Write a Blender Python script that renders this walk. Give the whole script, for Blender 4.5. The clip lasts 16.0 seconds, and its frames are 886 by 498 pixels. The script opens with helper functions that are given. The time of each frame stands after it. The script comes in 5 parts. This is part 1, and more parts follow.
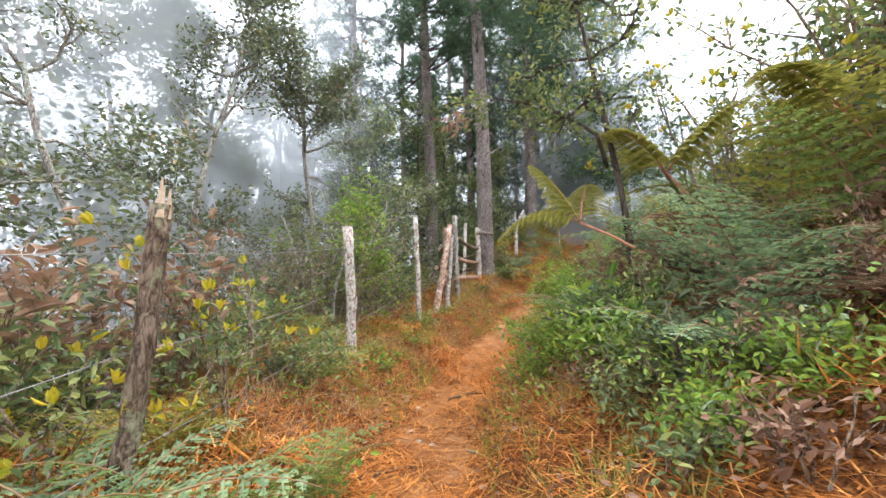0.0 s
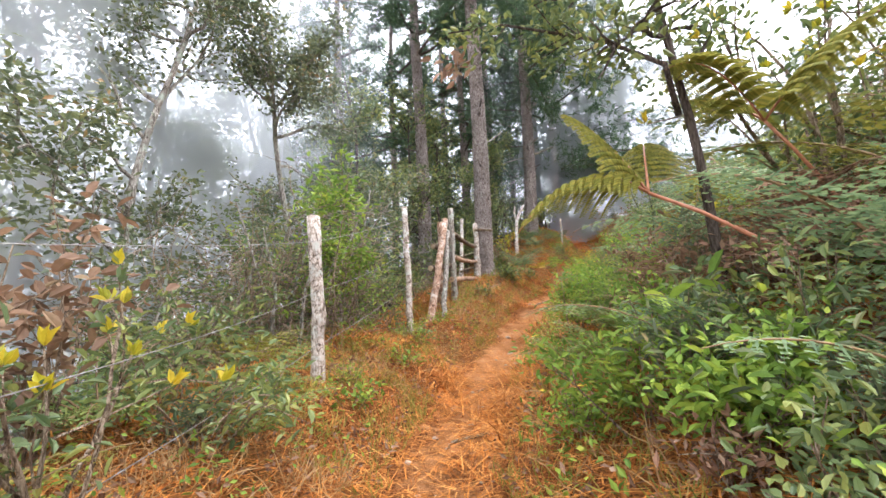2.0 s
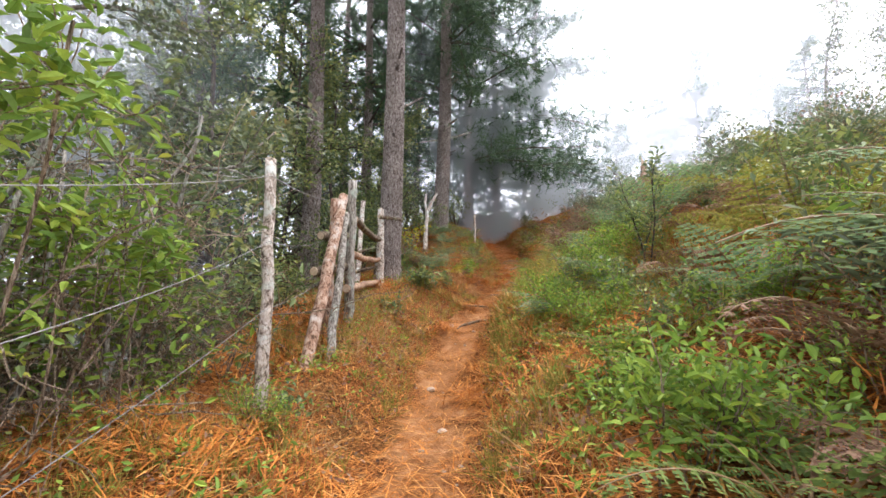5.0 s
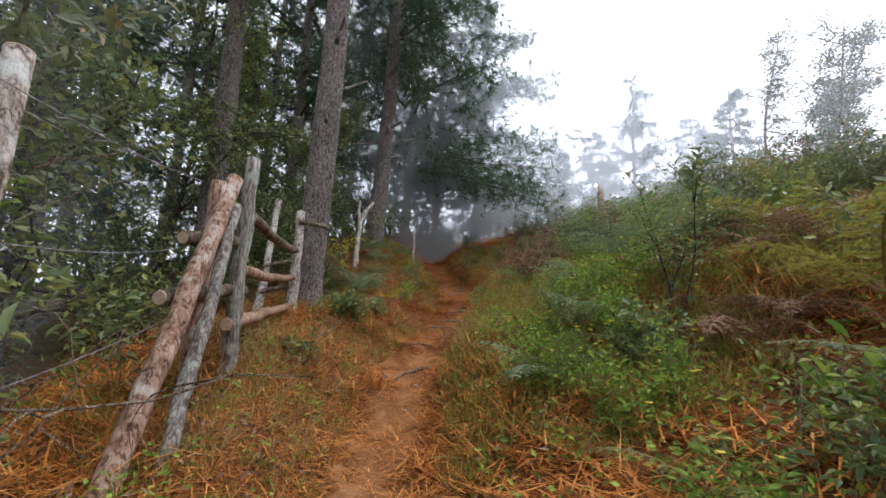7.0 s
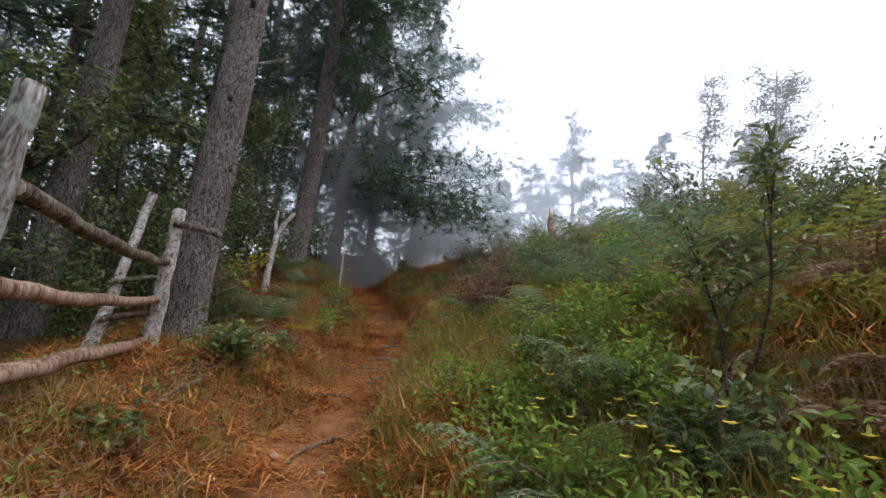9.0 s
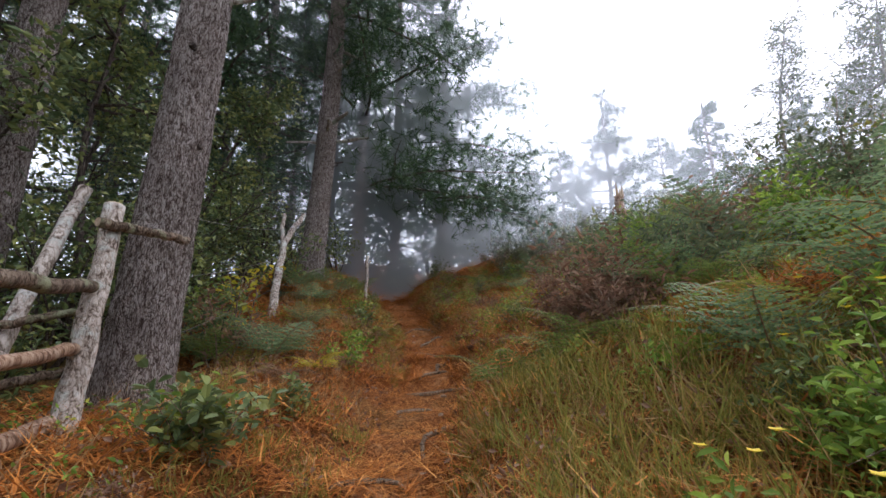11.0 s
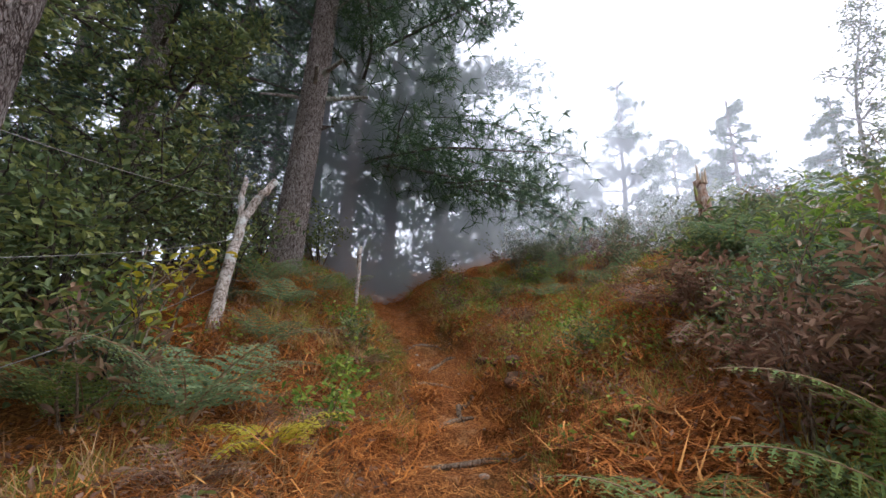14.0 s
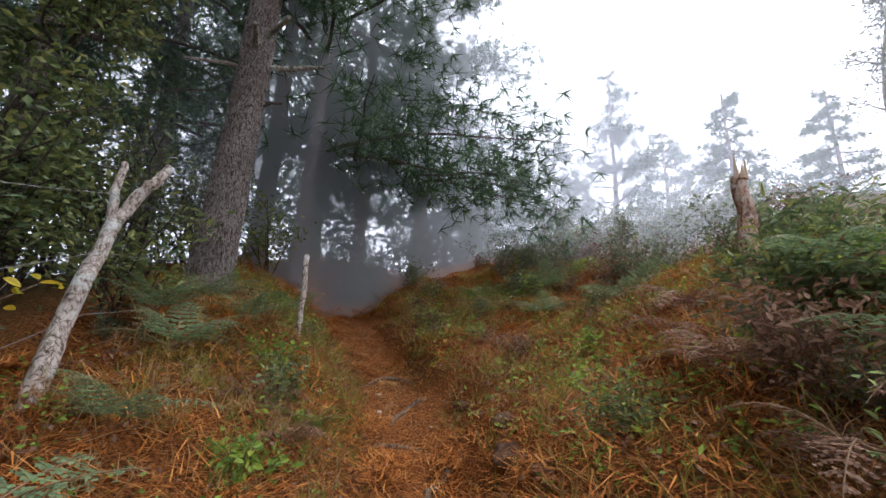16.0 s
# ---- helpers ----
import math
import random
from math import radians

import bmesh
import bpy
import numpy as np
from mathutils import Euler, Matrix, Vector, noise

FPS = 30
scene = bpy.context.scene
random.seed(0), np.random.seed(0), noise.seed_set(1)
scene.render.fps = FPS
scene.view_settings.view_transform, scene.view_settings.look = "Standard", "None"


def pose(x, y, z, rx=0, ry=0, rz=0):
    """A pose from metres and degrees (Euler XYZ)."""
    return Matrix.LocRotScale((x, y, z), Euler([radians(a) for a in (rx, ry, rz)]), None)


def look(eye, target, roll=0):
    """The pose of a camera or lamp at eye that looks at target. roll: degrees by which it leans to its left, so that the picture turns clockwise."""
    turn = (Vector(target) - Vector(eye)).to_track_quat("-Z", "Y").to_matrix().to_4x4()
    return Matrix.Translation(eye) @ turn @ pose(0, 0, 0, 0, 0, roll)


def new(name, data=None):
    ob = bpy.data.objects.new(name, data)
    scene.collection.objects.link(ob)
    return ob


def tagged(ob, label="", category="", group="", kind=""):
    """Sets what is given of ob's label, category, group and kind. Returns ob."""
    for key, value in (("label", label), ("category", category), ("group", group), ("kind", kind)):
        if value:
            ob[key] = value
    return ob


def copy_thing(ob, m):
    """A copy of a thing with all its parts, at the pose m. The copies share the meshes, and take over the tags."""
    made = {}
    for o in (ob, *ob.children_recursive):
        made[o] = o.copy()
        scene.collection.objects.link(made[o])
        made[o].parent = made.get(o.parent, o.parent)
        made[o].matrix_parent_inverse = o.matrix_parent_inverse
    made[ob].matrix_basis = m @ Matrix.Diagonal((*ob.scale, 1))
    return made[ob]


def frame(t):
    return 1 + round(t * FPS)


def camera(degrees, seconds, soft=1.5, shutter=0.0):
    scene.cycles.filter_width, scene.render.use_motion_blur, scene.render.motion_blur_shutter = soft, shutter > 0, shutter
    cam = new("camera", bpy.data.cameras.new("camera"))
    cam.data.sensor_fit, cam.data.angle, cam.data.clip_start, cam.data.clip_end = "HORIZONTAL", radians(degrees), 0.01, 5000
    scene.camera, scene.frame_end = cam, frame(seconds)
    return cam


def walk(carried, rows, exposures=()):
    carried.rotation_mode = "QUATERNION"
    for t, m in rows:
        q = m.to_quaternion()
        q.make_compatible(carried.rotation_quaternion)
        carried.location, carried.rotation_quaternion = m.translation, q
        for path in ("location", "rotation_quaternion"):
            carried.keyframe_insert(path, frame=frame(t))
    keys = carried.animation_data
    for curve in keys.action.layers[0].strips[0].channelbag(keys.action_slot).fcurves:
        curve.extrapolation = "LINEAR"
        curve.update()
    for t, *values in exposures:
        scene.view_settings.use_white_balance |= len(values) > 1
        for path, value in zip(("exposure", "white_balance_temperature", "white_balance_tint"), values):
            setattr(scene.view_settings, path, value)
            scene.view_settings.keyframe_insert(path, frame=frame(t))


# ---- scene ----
# one lens, one walk
cam = camera(91.8, 16.0, soft=1.5)
METRES, EYE, TILT, LEAN, TURN = 11.5, 1.5, 8.0, 1.5, 0.0
ROWS = [
    (0.0, 0.0, 0.0, 0.0, 0.0, 0.0, 0.0),
    (0.5, 0.0012, 0.0237, -0.0046, -0.04, 0.52, -0.03),
    (1.0, 0.003, 0.0482, 0.0002, 0.98, 0.55, 0.98),
    (1.5, -0.0013, 0.0698, -0.0035, 0.87, 0.62, 1.53),
    (2.0, -0.001, 0.0939, -0.0054, -0.79, 0.14, 0.93),
    (2.5, 0.007, 0.1278, -0.0063, -2.62, -0.23, 0.02),
    (3.0, 0.0085, 0.1589, -0.0105, -4.32, -0.68, -0.65),
    (3.5, 0.0072, 0.1946, -0.0056, -6.67, -1.47, -0.92),
    (4.0, 0.0102, 0.2373, -0.0107, -8.97, -2.06, -1.0),
    (4.5, 0.0073, 0.2717, -0.0089, -11.93, -2.04, -2.3),
    (5.0, -0.0038, 0.3065, 0.0002, -15.48, -0.64, -4.04),
    (7.5, 0.033, 0.466, -0.0018, -26.77, 3.55, -8.48),
    (8.0, 0.0409, 0.4928, -0.0039, -29.13, 4.74, -9.16),
    (8.5, 0.0478, 0.5134, 0.0047, -32.62, 6.35, -9.74),
    (9.0, 0.0724, 0.535, 0.0025, -33.87, 7.81, -9.63),
    (11.5, 0.1215, 0.7021, 0.0101, -30.24, 7.83, -5.03),
    (12.0, 0.125, 0.7245, 0.0113, -31.23, 7.68, -5.69),
    (12.5, 0.1375, 0.7522, 0.0097, -31.8, 7.95, -5.93),
    (13.0, 0.148, 0.7803, 0.0105, -32.32, 8.18, -6.23),
    (13.5, 0.1557, 0.8141, 0.015, -33.01, 8.2, -7.5),
    (14.0, 0.1693, 0.837, 0.0165, -32.89, 8.17, -7.98),
    (14.5, 0.1847, 0.862, 0.0222, -32.96, 8.2, -7.91),
    (15.0, 0.1937, 0.8862, 0.0225, -34.36, 8.26, -8.32),
    (15.5, 0.2083, 0.9027, 0.0367, -35.47, 8.13, -8.19),
    (16.0, 0.2337, 0.9234, 0.0484, -35.24, 7.71, -7.99),
]
EXPOSURES = [(0.0, 1.6, 6100, 15), (3.0, 1.85, 6250, 18), (5.0, 1.55, 6250, 17), (7.5, 0.55, 5950, 17), (9.0, 0.45, 5900, 17), (11.5, 0.7, 5950, 19), (16.0, 0.8, 6000, 19)]
walk(cam, [(t, pose(0, 0, EYE, TILT, LEAN, TURN) @ pose(METRES * x, METRES * y, METRES * z, 90 + pitch, roll, yaw))
           for t, x, y, z, yaw, pitch, roll in ROWS], EXPOSURES)

# overcast daylight: pale sky dome and a very wide, weak sun behind the cloud
SUN_EL, SUN_AZ = 70.0, 70.0
world = bpy.data.worlds.new("overcast_sky")
scene.world = world
world.use_nodes = True
wn = world.node_tree.nodes
wl = world.node_tree.links
sky = wn.new("ShaderNodeTexSky")
sky.sky_type = 'NISHITA'
sky.sun_disc = False
sky.sun_elevation = radians(SUN_EL)
sky.sun_rotation = radians(SUN_AZ)
sky.dust_density = 6.0
grey = wn.new("ShaderNodeHueSaturation")
grey.inputs["Saturation"].default_value = 0.22
wl.new(sky.outputs[0], grey.inputs["Color"])
cloud = wn.new("ShaderNodeMix")
cloud.data_type = 'RGBA'
cloud.inputs[0].default_value = 0.7
cloud.inputs[7].default_value = (8.3, 8.6, 8.9, 1)
wl.new(grey.outputs[0], cloud.inputs[6])
wl.new(cloud.outputs[2], wn["Background"].inputs["Color"])
wn["Background"].inputs["Strength"].default_value = 0.15

sun_data = bpy.data.lights.new("sun", 'SUN')
sun_data.energy = 1.0
sun_data.angle = radians(70)
sun_data.color = (1.0, 0.96, 0.9)
sun = new("sun", sun_data)
sun.matrix_world = look((0, 0, 30), (-30 * math.cos(radians(SUN_EL)) * math.sin(radians(SUN_AZ)),
                                     -30 * math.cos(radians(SUN_EL)) * math.cos(radians(SUN_AZ)),
                                     30 - 30 * math.sin(radians(SUN_EL))))
# ---------------------------------------------------------------- materials
def nodes_of(name):
    m = bpy.data.materials.new(name)
    m.use_nodes = True
    nt = m.node_tree
    return m, nt, nt.nodes["Principled BSDF"], nt.nodes["Material Output"]


def ramp(nt, fac, stops):
    r = nt.nodes.new("ShaderNodeValToRGB")
    while len(r.color_ramp.elements) < len(stops):
        r.color_ramp.elements.new(0.5)
    for e, (p, c) in zip(r.color_ramp.elements, stops):
        e.position, e.color = p, (*c, 1)
    nt.links.new(fac, r.inputs[0])
    return r.outputs[0]


def noise_tex(nt, scale, detail=4.0, rough=0.6, stretch=None, coord="Object"):
    tc = nt.nodes.new("ShaderNodeTexCoord")
    n = nt.nodes.new("ShaderNodeTexNoise")
    n.inputs["Scale"].default_value, n.inputs["Detail"].default_value, n.inputs["Roughness"].default_value = scale, detail, rough
    src = tc.outputs[coord]
    if stretch:
        mp = nt.nodes.new("ShaderNodeMapping")
        mp.inputs["Scale"].default_value = stretch
        nt.links.new(src, mp.inputs[0])
        src = mp.outputs[0]
    nt.links.new(src, n.inputs["Vector"])
    return n.outputs["Fac"]


def mixc(nt, fac, a, b, mode='MIX'):
    m = nt.nodes.new("ShaderNodeMix")
    m.data_type, m.blend_type = 'RGBA', mode
    for sock, v in ((m.inputs[0], fac), (m.inputs[6], a), (m.inputs[7], b)):
        if isinstance(v, (int, float)):
            sock.default_value = v
        elif isinstance(v, tuple):
            sock.default_value = (*v, 1)
        else:
            nt.links.new(v, sock)
    return m.outputs[2]


def bump(nt, bs, height, strength, dist):
    b = nt.nodes.new("ShaderNodeBump")
    b.inputs["Strength"].default_value, b.inputs["Distance"].default_value = strength, dist
    nt.links.new(height, b.inputs["Height"])
    nt.links.new(b.outputs[0], bs.inputs["Normal"])


def maths(nt, op, a, b):
    m = nt.nodes.new("ShaderNodeMath")
    m.operation = op
    for sock, v in ((m.inputs[0], a), (m.inputs[1], b)):
        if isinstance(v, (int, float)):
            sock.default_value = v
        else:
            nt.links.new(v, sock)
    return m.outputs[0]


def leaf_mat(name, stops, rough=0.45, through_light=0.35, spec=0.4):
    """Leaf blades: every blade its own hue out of the ramp, mottled, a little light comes through."""
    m, nt, bs, out = nodes_of(name)
    g = nt.nodes.new("ShaderNodeNewGeometry")
    oi = nt.nodes.new("ShaderNodeObjectInfo")
    v = maths(nt, 'FRACT', maths(nt, 'ADD', g.outputs["Random Per Island"], oi.outputs["Random"]), 0.0)
    v = maths(nt, 'ADD', maths(nt, 'MULTIPLY', v, 0.75), maths(nt, 'MULTIPLY', noise_tex(nt, 1.1, 2), 0.3))
    col = ramp(nt, v, stops)
    spots = ramp(nt, noise_tex(nt, 38, 3), [(0.3, (0.72, 0.72, 0.66)), (0.6, (1, 1, 1))])
    col = mixc(nt, 0.7, col, spots, 'MULTIPLY')
    nt.links.new(col, bs.inputs["Base Color"])
    bs.inputs["Roughness"].default_value = rough
    bs.inputs["Specular IOR Level"].default_value = spec
    tr = nt.nodes.new("ShaderNodeBsdfTranslucent")
    nt.links.new(col, tr.inputs["Color"])
    mx = nt.nodes.new("ShaderNodeMixShader")
    mx.inputs[0].default_value = through_light
    nt.links.new(bs.outputs[0], mx.inputs[1])
    nt.links.new(tr.outputs[0], mx.inputs[2])
    nt.links.new(mx.outputs[0], out.inputs[0])
    return m


def bark_mat(name, dark, mid, light, lichen=None, scale=9.0, stretch=(1, 1, 0.22), relief=0.02, cracks=0.16):
    m, nt, bs, out = nodes_of(name)
    tc = nt.nodes.new("ShaderNodeTexCoord")
    mp = nt.nodes.new("ShaderNodeMapping")
    mp.inputs["Scale"].default_value = stretch
    nt.links.new(tc.outputs["Object"], mp.inputs[0])
    warp = nt.nodes.new("ShaderNodeTexNoise")
    warp.inputs["Scale"].default_value, warp.inputs["Detail"].default_value = scale * 0.7, 4
    nt.links.new(mp.outputs[0], warp.inputs["Vector"])
    vec = mixc(nt, 0.3, mp.outputs[0], warp.outputs["Color"])
    vor = nt.nodes.new("ShaderNodeTexVoronoi")
    vor.feature = 'DISTANCE_TO_EDGE'
    vor.inputs["Scale"].default_value = scale * 1.6
    nt.links.new(vec, vor.inputs["Vector"])
    crack = ramp(nt, vor.outputs["Distance"], [(0.0, (0, 0, 0)), (0.22, (1, 1, 1))])
    grain = noise_tex(nt, scale * 2.2, 6, 0.7, stretch)
    plates = maths(nt, 'ADD', maths(nt, 'MULTIPLY', crack, cracks), maths(nt, 'MULTIPLY', grain, 1.0 - cracks))
    col = ramp(nt, plates, [(0.37, dark), (0.48, mid), (0.64, light)])
    stain = ramp(nt, noise_tex(nt, 2.6, 4, 0.65), [(0.3, (0.55, 0.50, 0.47)), (0.5, (0.95, 0.90, 0.86)), (0.68, (1.2, 1.17, 1.14))])
    col = mixc(nt, 0.8, col, stain, 'MULTIPLY')
    if lichen:
        spot = ramp(nt, noise_tex(nt, 7.0, 5, 0.7), [(0.52, (0, 0, 0)), (0.62, (1, 1, 1))])
        col = mixc(nt, spot, col, lichen)
    nt.links.new(col, bs.inputs["Base Color"])
    bs.inputs["Roughness"].default_value = 0.9
    bs.inputs["Specular IOR Level"].default_value = 0.2
    bump(nt, bs, plates, 1.0, relief * 1.5)
    return m


def plain_mat(name, a, b, rough=0.7, scale=30.0, stretch=None, metal=0.0):
    m, nt, bs, out = nodes_of(name)
    n = noise_tex(nt, scale, 4, 0.6, stretch)
    nt.links.new(ramp(nt, n, [(0.3, a), (0.7, b)]), bs.inputs["Base Color"])
    bs.inputs["Roughness"].default_value, bs.inputs["Metallic"].default_value = rough, metal
    bump(nt, bs, n, 0.5, 0.004)
    return m


def ground_mat():
    m, nt, bs, out = nodes_of("trail_soil")
    tr = nt.nodes.new("ShaderNodeAttribute")
    tr.attribute_name = "trodden"
    big, mid, fine = noise_tex(nt, 0.7, 4), noise_tex(nt, 4.5, 5), noise_tex(nt, 46, 5, 0.7)
    clay = ramp(nt, mid, [(0.3, (0.27, 0.12, 0.046)), (0.55, (0.44, 0.215, 0.09)), (0.75, (0.56, 0.32, 0.155))])
    litter = ramp(nt, fine, [(0.34, (0.05, 0.022, 0.010)), (0.5, (0.27, 0.105, 0.03)), (0.66, (0.56, 0.24, 0.07))])
    moss = ramp(nt, fine, [(0.3, (0.06, 0.05, 0.02)), (0.7, (0.16, 0.15, 0.05))])
    vg = nt.nodes.new("ShaderNodeAttribute")
    vg.attribute_name = "verge"
    rough_floor = ramp(nt, mid, [(0.3, (0.045, 0.045, 0.02)), (0.5, (0.10, 0.085, 0.035)), (0.7, (0.19, 0.11, 0.05))])
    litter = mixc(nt, vg.outputs["Fac"], rough_floor, litter)
    off = mixc(nt, ramp(nt, big, [(0.54, (0, 0, 0)), (0.7, (0.7, 0.7, 0.7))]), litter, moss)
    edge = maths(nt, 'ADD', tr.outputs["Fac"], maths(nt, 'MULTIPLY', maths(nt, 'ADD', maths(nt, 'SUBTRACT', mid, 0.56), maths(nt, 'MULTIPLY', maths(nt, 'SUBTRACT', fine, 0.5), 0.5)), 2.4))
    col = mixc(nt, ramp(nt, edge, [(0.3, (0, 0, 0)), (0.75, (1, 1, 1))]), off, clay)
    grit = ramp(nt, noise_tex(nt, 140, 3, 0.7), [(0.3, (0.7, 0.66, 0.62)), (0.65, (1.12, 1.1, 1.06))])
    nt.links.new(mixc(nt, 0.75, col, grit, 'MULTIPLY'), bs.inputs["Base Color"])
    bs.inputs["Roughness"].default_value = 0.95
    bs.inputs["Specular IOR Level"].default_value = 0.15
    bump(nt, bs, maths(nt, 'ADD', mid, maths(nt, 'MULTIPLY', fine, 0.8)), 1.0, 0.05)
    return m


def mist_mat(name, density, seed):
    """Thin drifting cloud: an almost clear sheet standing in for haze, its shading normals set upright to brighten it
    with skylight.
    """
    m, nt, bs, out = nodes_of(name)
    nt.nodes.remove(bs)
    tc = nt.nodes.new("ShaderNodeTexCoord")
    sep = nt.nodes.new("ShaderNodeSeparateXYZ")
    nt.links.new(tc.outputs["Generated"], sep.inputs[0])
    ux = maths(nt, 'MULTIPLY', maths(nt, 'MULTIPLY', sep.outputs["X"], maths(nt, 'SUBTRACT', 1.0, sep.outputs["X"])), 4.0)
    uz = maths(nt, 'MULTIPLY', maths(nt, 'MULTIPLY', sep.outputs["Z"], maths(nt, 'SUBTRACT', 1.0, sep.outputs["Z"])), 4.0)
    edge = maths(nt, 'POWER', maths(nt, 'MULTIPLY', ux, uz), 0.8)
    mp = nt.nodes.new("ShaderNodeMapping")
    mp.inputs["Location"].default_value = (seed * 7.3, seed * 3.1, seed)
    nt.links.new(tc.outputs["Object"], mp.inputs[0])
    n = nt.nodes.new("ShaderNodeTexNoise")
    n.inputs["Scale"].default_value, n.inputs["Detail"].default_value = 0.16, 3
    nt.links.new(mp.outputs[0], n.inputs["Vector"])
    puff = ramp(nt, n.outputs["Fac"], [(0.25, (0.55, 0.55, 0.55)), (0.7, (1, 1, 1))])
    fac = maths(nt, 'MULTIPLY', maths(nt, 'MULTIPLY', edge, puff), density)
    clear = nt.nodes.new("ShaderNodeBsdfTransparent")
    d = nt.nodes.new("ShaderNodeBsdfDiffuse")
    d.inputs["Color"].default_value = (0.88, 0.93, 0.99, 1)
    tl = nt.nodes.new("ShaderNodeBsdfTranslucent")
    tl.inputs["Color"].default_value = (0.88, 0.93, 0.99, 1)
    # upright normals make the standing sheet as bright as one facing the sky
    for node, z in ((d, 1.0), (tl, -1.0)):
        way = nt.nodes.new("ShaderNodeCombineXYZ")
        way.inputs["Z"].default_value = z
        nt.links.new(way.outputs[0], node.inputs["Normal"])
    both = nt.nodes.new("ShaderNodeAddShader")
    nt.links.new(d.outputs[0], both.inputs[0])
    nt.links.new(tl.outputs[0], both.inputs[1])
    mx = nt.nodes.new("ShaderNodeMixShader")
    nt.links.new(fac, mx.inputs[0])
    nt.links.new(clear.outputs[0], mx.inputs[1])
    nt.links.new(both.outputs[0], mx.inputs[2])
    nt.links.new(mx.outputs[0], out.inputs[0])
    return m


SOIL = ground_mat()
BARK_PINE = bark_mat("pine_bark", (0.065, 0.045, 0.036), (0.225, 0.19, 0.168), (0.41, 0.38, 0.355), scale=19, stretch=(1, 1, 0.32), relief=0.04, cracks=0.24)
BARK_GREY = bark_mat("grey_lichened_bark", (0.10, 0.09, 0.075), (0.24, 0.22, 0.19), (0.42, 0.41, 0.37), (0.36, 0.40, 0.33), scale=14)
BARK_TWIG = bark_mat("dry_twig_bark", (0.08, 0.056, 0.038), (0.23, 0.175, 0.12), (0.40, 0.33, 0.25), scale=20)
BARK_DARK = bark_mat("dark_branch_bark", (0.03, 0.024, 0.02), (0.075, 0.06, 0.05), (0.14, 0.12, 0.10), scale=16)
POST_PALE = bark_mat("pale_peeled_post", (0.10, 0.075, 0.055), (0.37, 0.32, 0.27), (0.60, 0.56, 0.51), (0.48, 0.49, 0.44), scale=13, stretch=(1, 1, 0.6), relief=0.012, cracks=0.17)
POST_DARK = bark_mat("dark_mossy_post", (0.05, 0.035, 0.025), (0.13, 0.095, 0.065), (0.25, 0.20, 0.15), (0.24, 0.25, 0.15), scale=14, stretch=(1, 1, 0.4), relief=0.02)
POST_RED = bark_mat("reddish_debarked_post", (0.09, 0.05, 0.032), (0.30, 0.18, 0.12), (0.48, 0.37, 0.29), (0.46, 0.40, 0.34), scale=12, stretch=(1, 1, 0.35), relief=0.012)
RAIL_TAN = bark_mat("weathered_rail", (0.12, 0.065, 0.04), (0.28, 0.175, 0.11), (0.44, 0.33, 0.24), scale=12, stretch=(1, 1, 0.12), relief=0.01)
CUT_WOOD = plain_mat("sawn_end_grain", (0.34, 0.25, 0.16), (0.52, 0.42, 0.30), 0.85, 60)
WIRE = plain_mat("galvanised_wire", (0.16, 0.15, 0.14), (0.34, 0.33, 0.32), 0.5, 60, None, 0.7)
STONE = plain_mat("trail_stone", (0.26, 0.19, 0.13), (0.44, 0.35, 0.26), 0.9, 18)
CLOD_AND_HOLE = plain_mat("clod_and_hole_dark", (0.05, 0.028, 0.016), (0.19, 0.10, 0.05), 0.95, 22)
NEEDLE = leaf_mat("pine_needles", [(0.1, (0.027, 0.062, 0.032)), (0.5, (0.053, 0.109, 0.048)), (0.95, (0.106, 0.174, 0.063))], 0.5, 0.25)
LEAF_GREY = leaf_mat("dull_tree_leaves", [(0.1, (0.085, 0.111, 0.065)), (0.5, (0.138, 0.170, 0.094)), (0.85, (0.211, 0.238, 0.101)), (1.0, (0.464, 0.204, 0.094))])
LEAF_DARK = leaf_mat("dark_glossy_leaves", [(0.1, (0.082, 0.129, 0.057)), (0.55, (0.161, 0.215, 0.076)), (0.9, (0.323, 0.345, 0.095)), (1.0, (0.408, 0.240, 0.074))], 0.42, 0.3, 0.35)
LEAF_GREEN = leaf_mat("fresh_green_leaves", [(0.1, (0.110, 0.198, 0.033)), (0.5, (0.200, 0.319, 0.050)), (0.85, (0.345, 0.455, 0.067)), (1.0, (0.618, 0.515, 0.080))], 0.52, 0.35, 0.28)
LEAF_LIME = leaf_mat("lime_young_leaves", [(0.1, (0.30, 0.33, 0.03)), (0.5, (0.50, 0.44, 0.03)), (0.9, (0.66, 0.50, 0.04))], 0.4, 0.45)
LEAF_BROWN = leaf_mat("withered_brown_leaves", [(0.1, (0.14, 0.085, 0.05)), (0.5, (0.26, 0.155, 0.095)), (0.8, (0.36, 0.23, 0.14)), (1.0, (0.22, 0.20, 0.09))], 0.6)
LEAF_RED = leaf_mat("rusty_dead_fern", [(0.1, (0.12, 0.068, 0.045)), (0.5, (0.25, 0.14, 0.09)), (0.9, (0.37, 0.25, 0.17))], 0.8, 0.25, 0.1)
FERN_GREEN = leaf_mat("bracken_green", [(0.1, (0.110, 0.175, 0.050)), (0.5, (0.187, 0.260, 0.070)), (0.9, (0.275, 0.340, 0.090))], 0.65, 0.4, 0.22)
FERN_BLUE = leaf_mat("bracken_blue_green", [(0.1, (0.12, 0.19, 0.105)), (0.5, (0.195, 0.285, 0.14)), (0.9, (0.29, 0.38, 0.185))], 0.65, 0.4, 0.22)
FERN_OLIVE = leaf_mat("bracken_olive", [(0.1, (0.156, 0.168, 0.036)), (0.5, (0.264, 0.264, 0.054)), (0.9, (0.396, 0.348, 0.072))], 0.65, 0.4, 0.22)
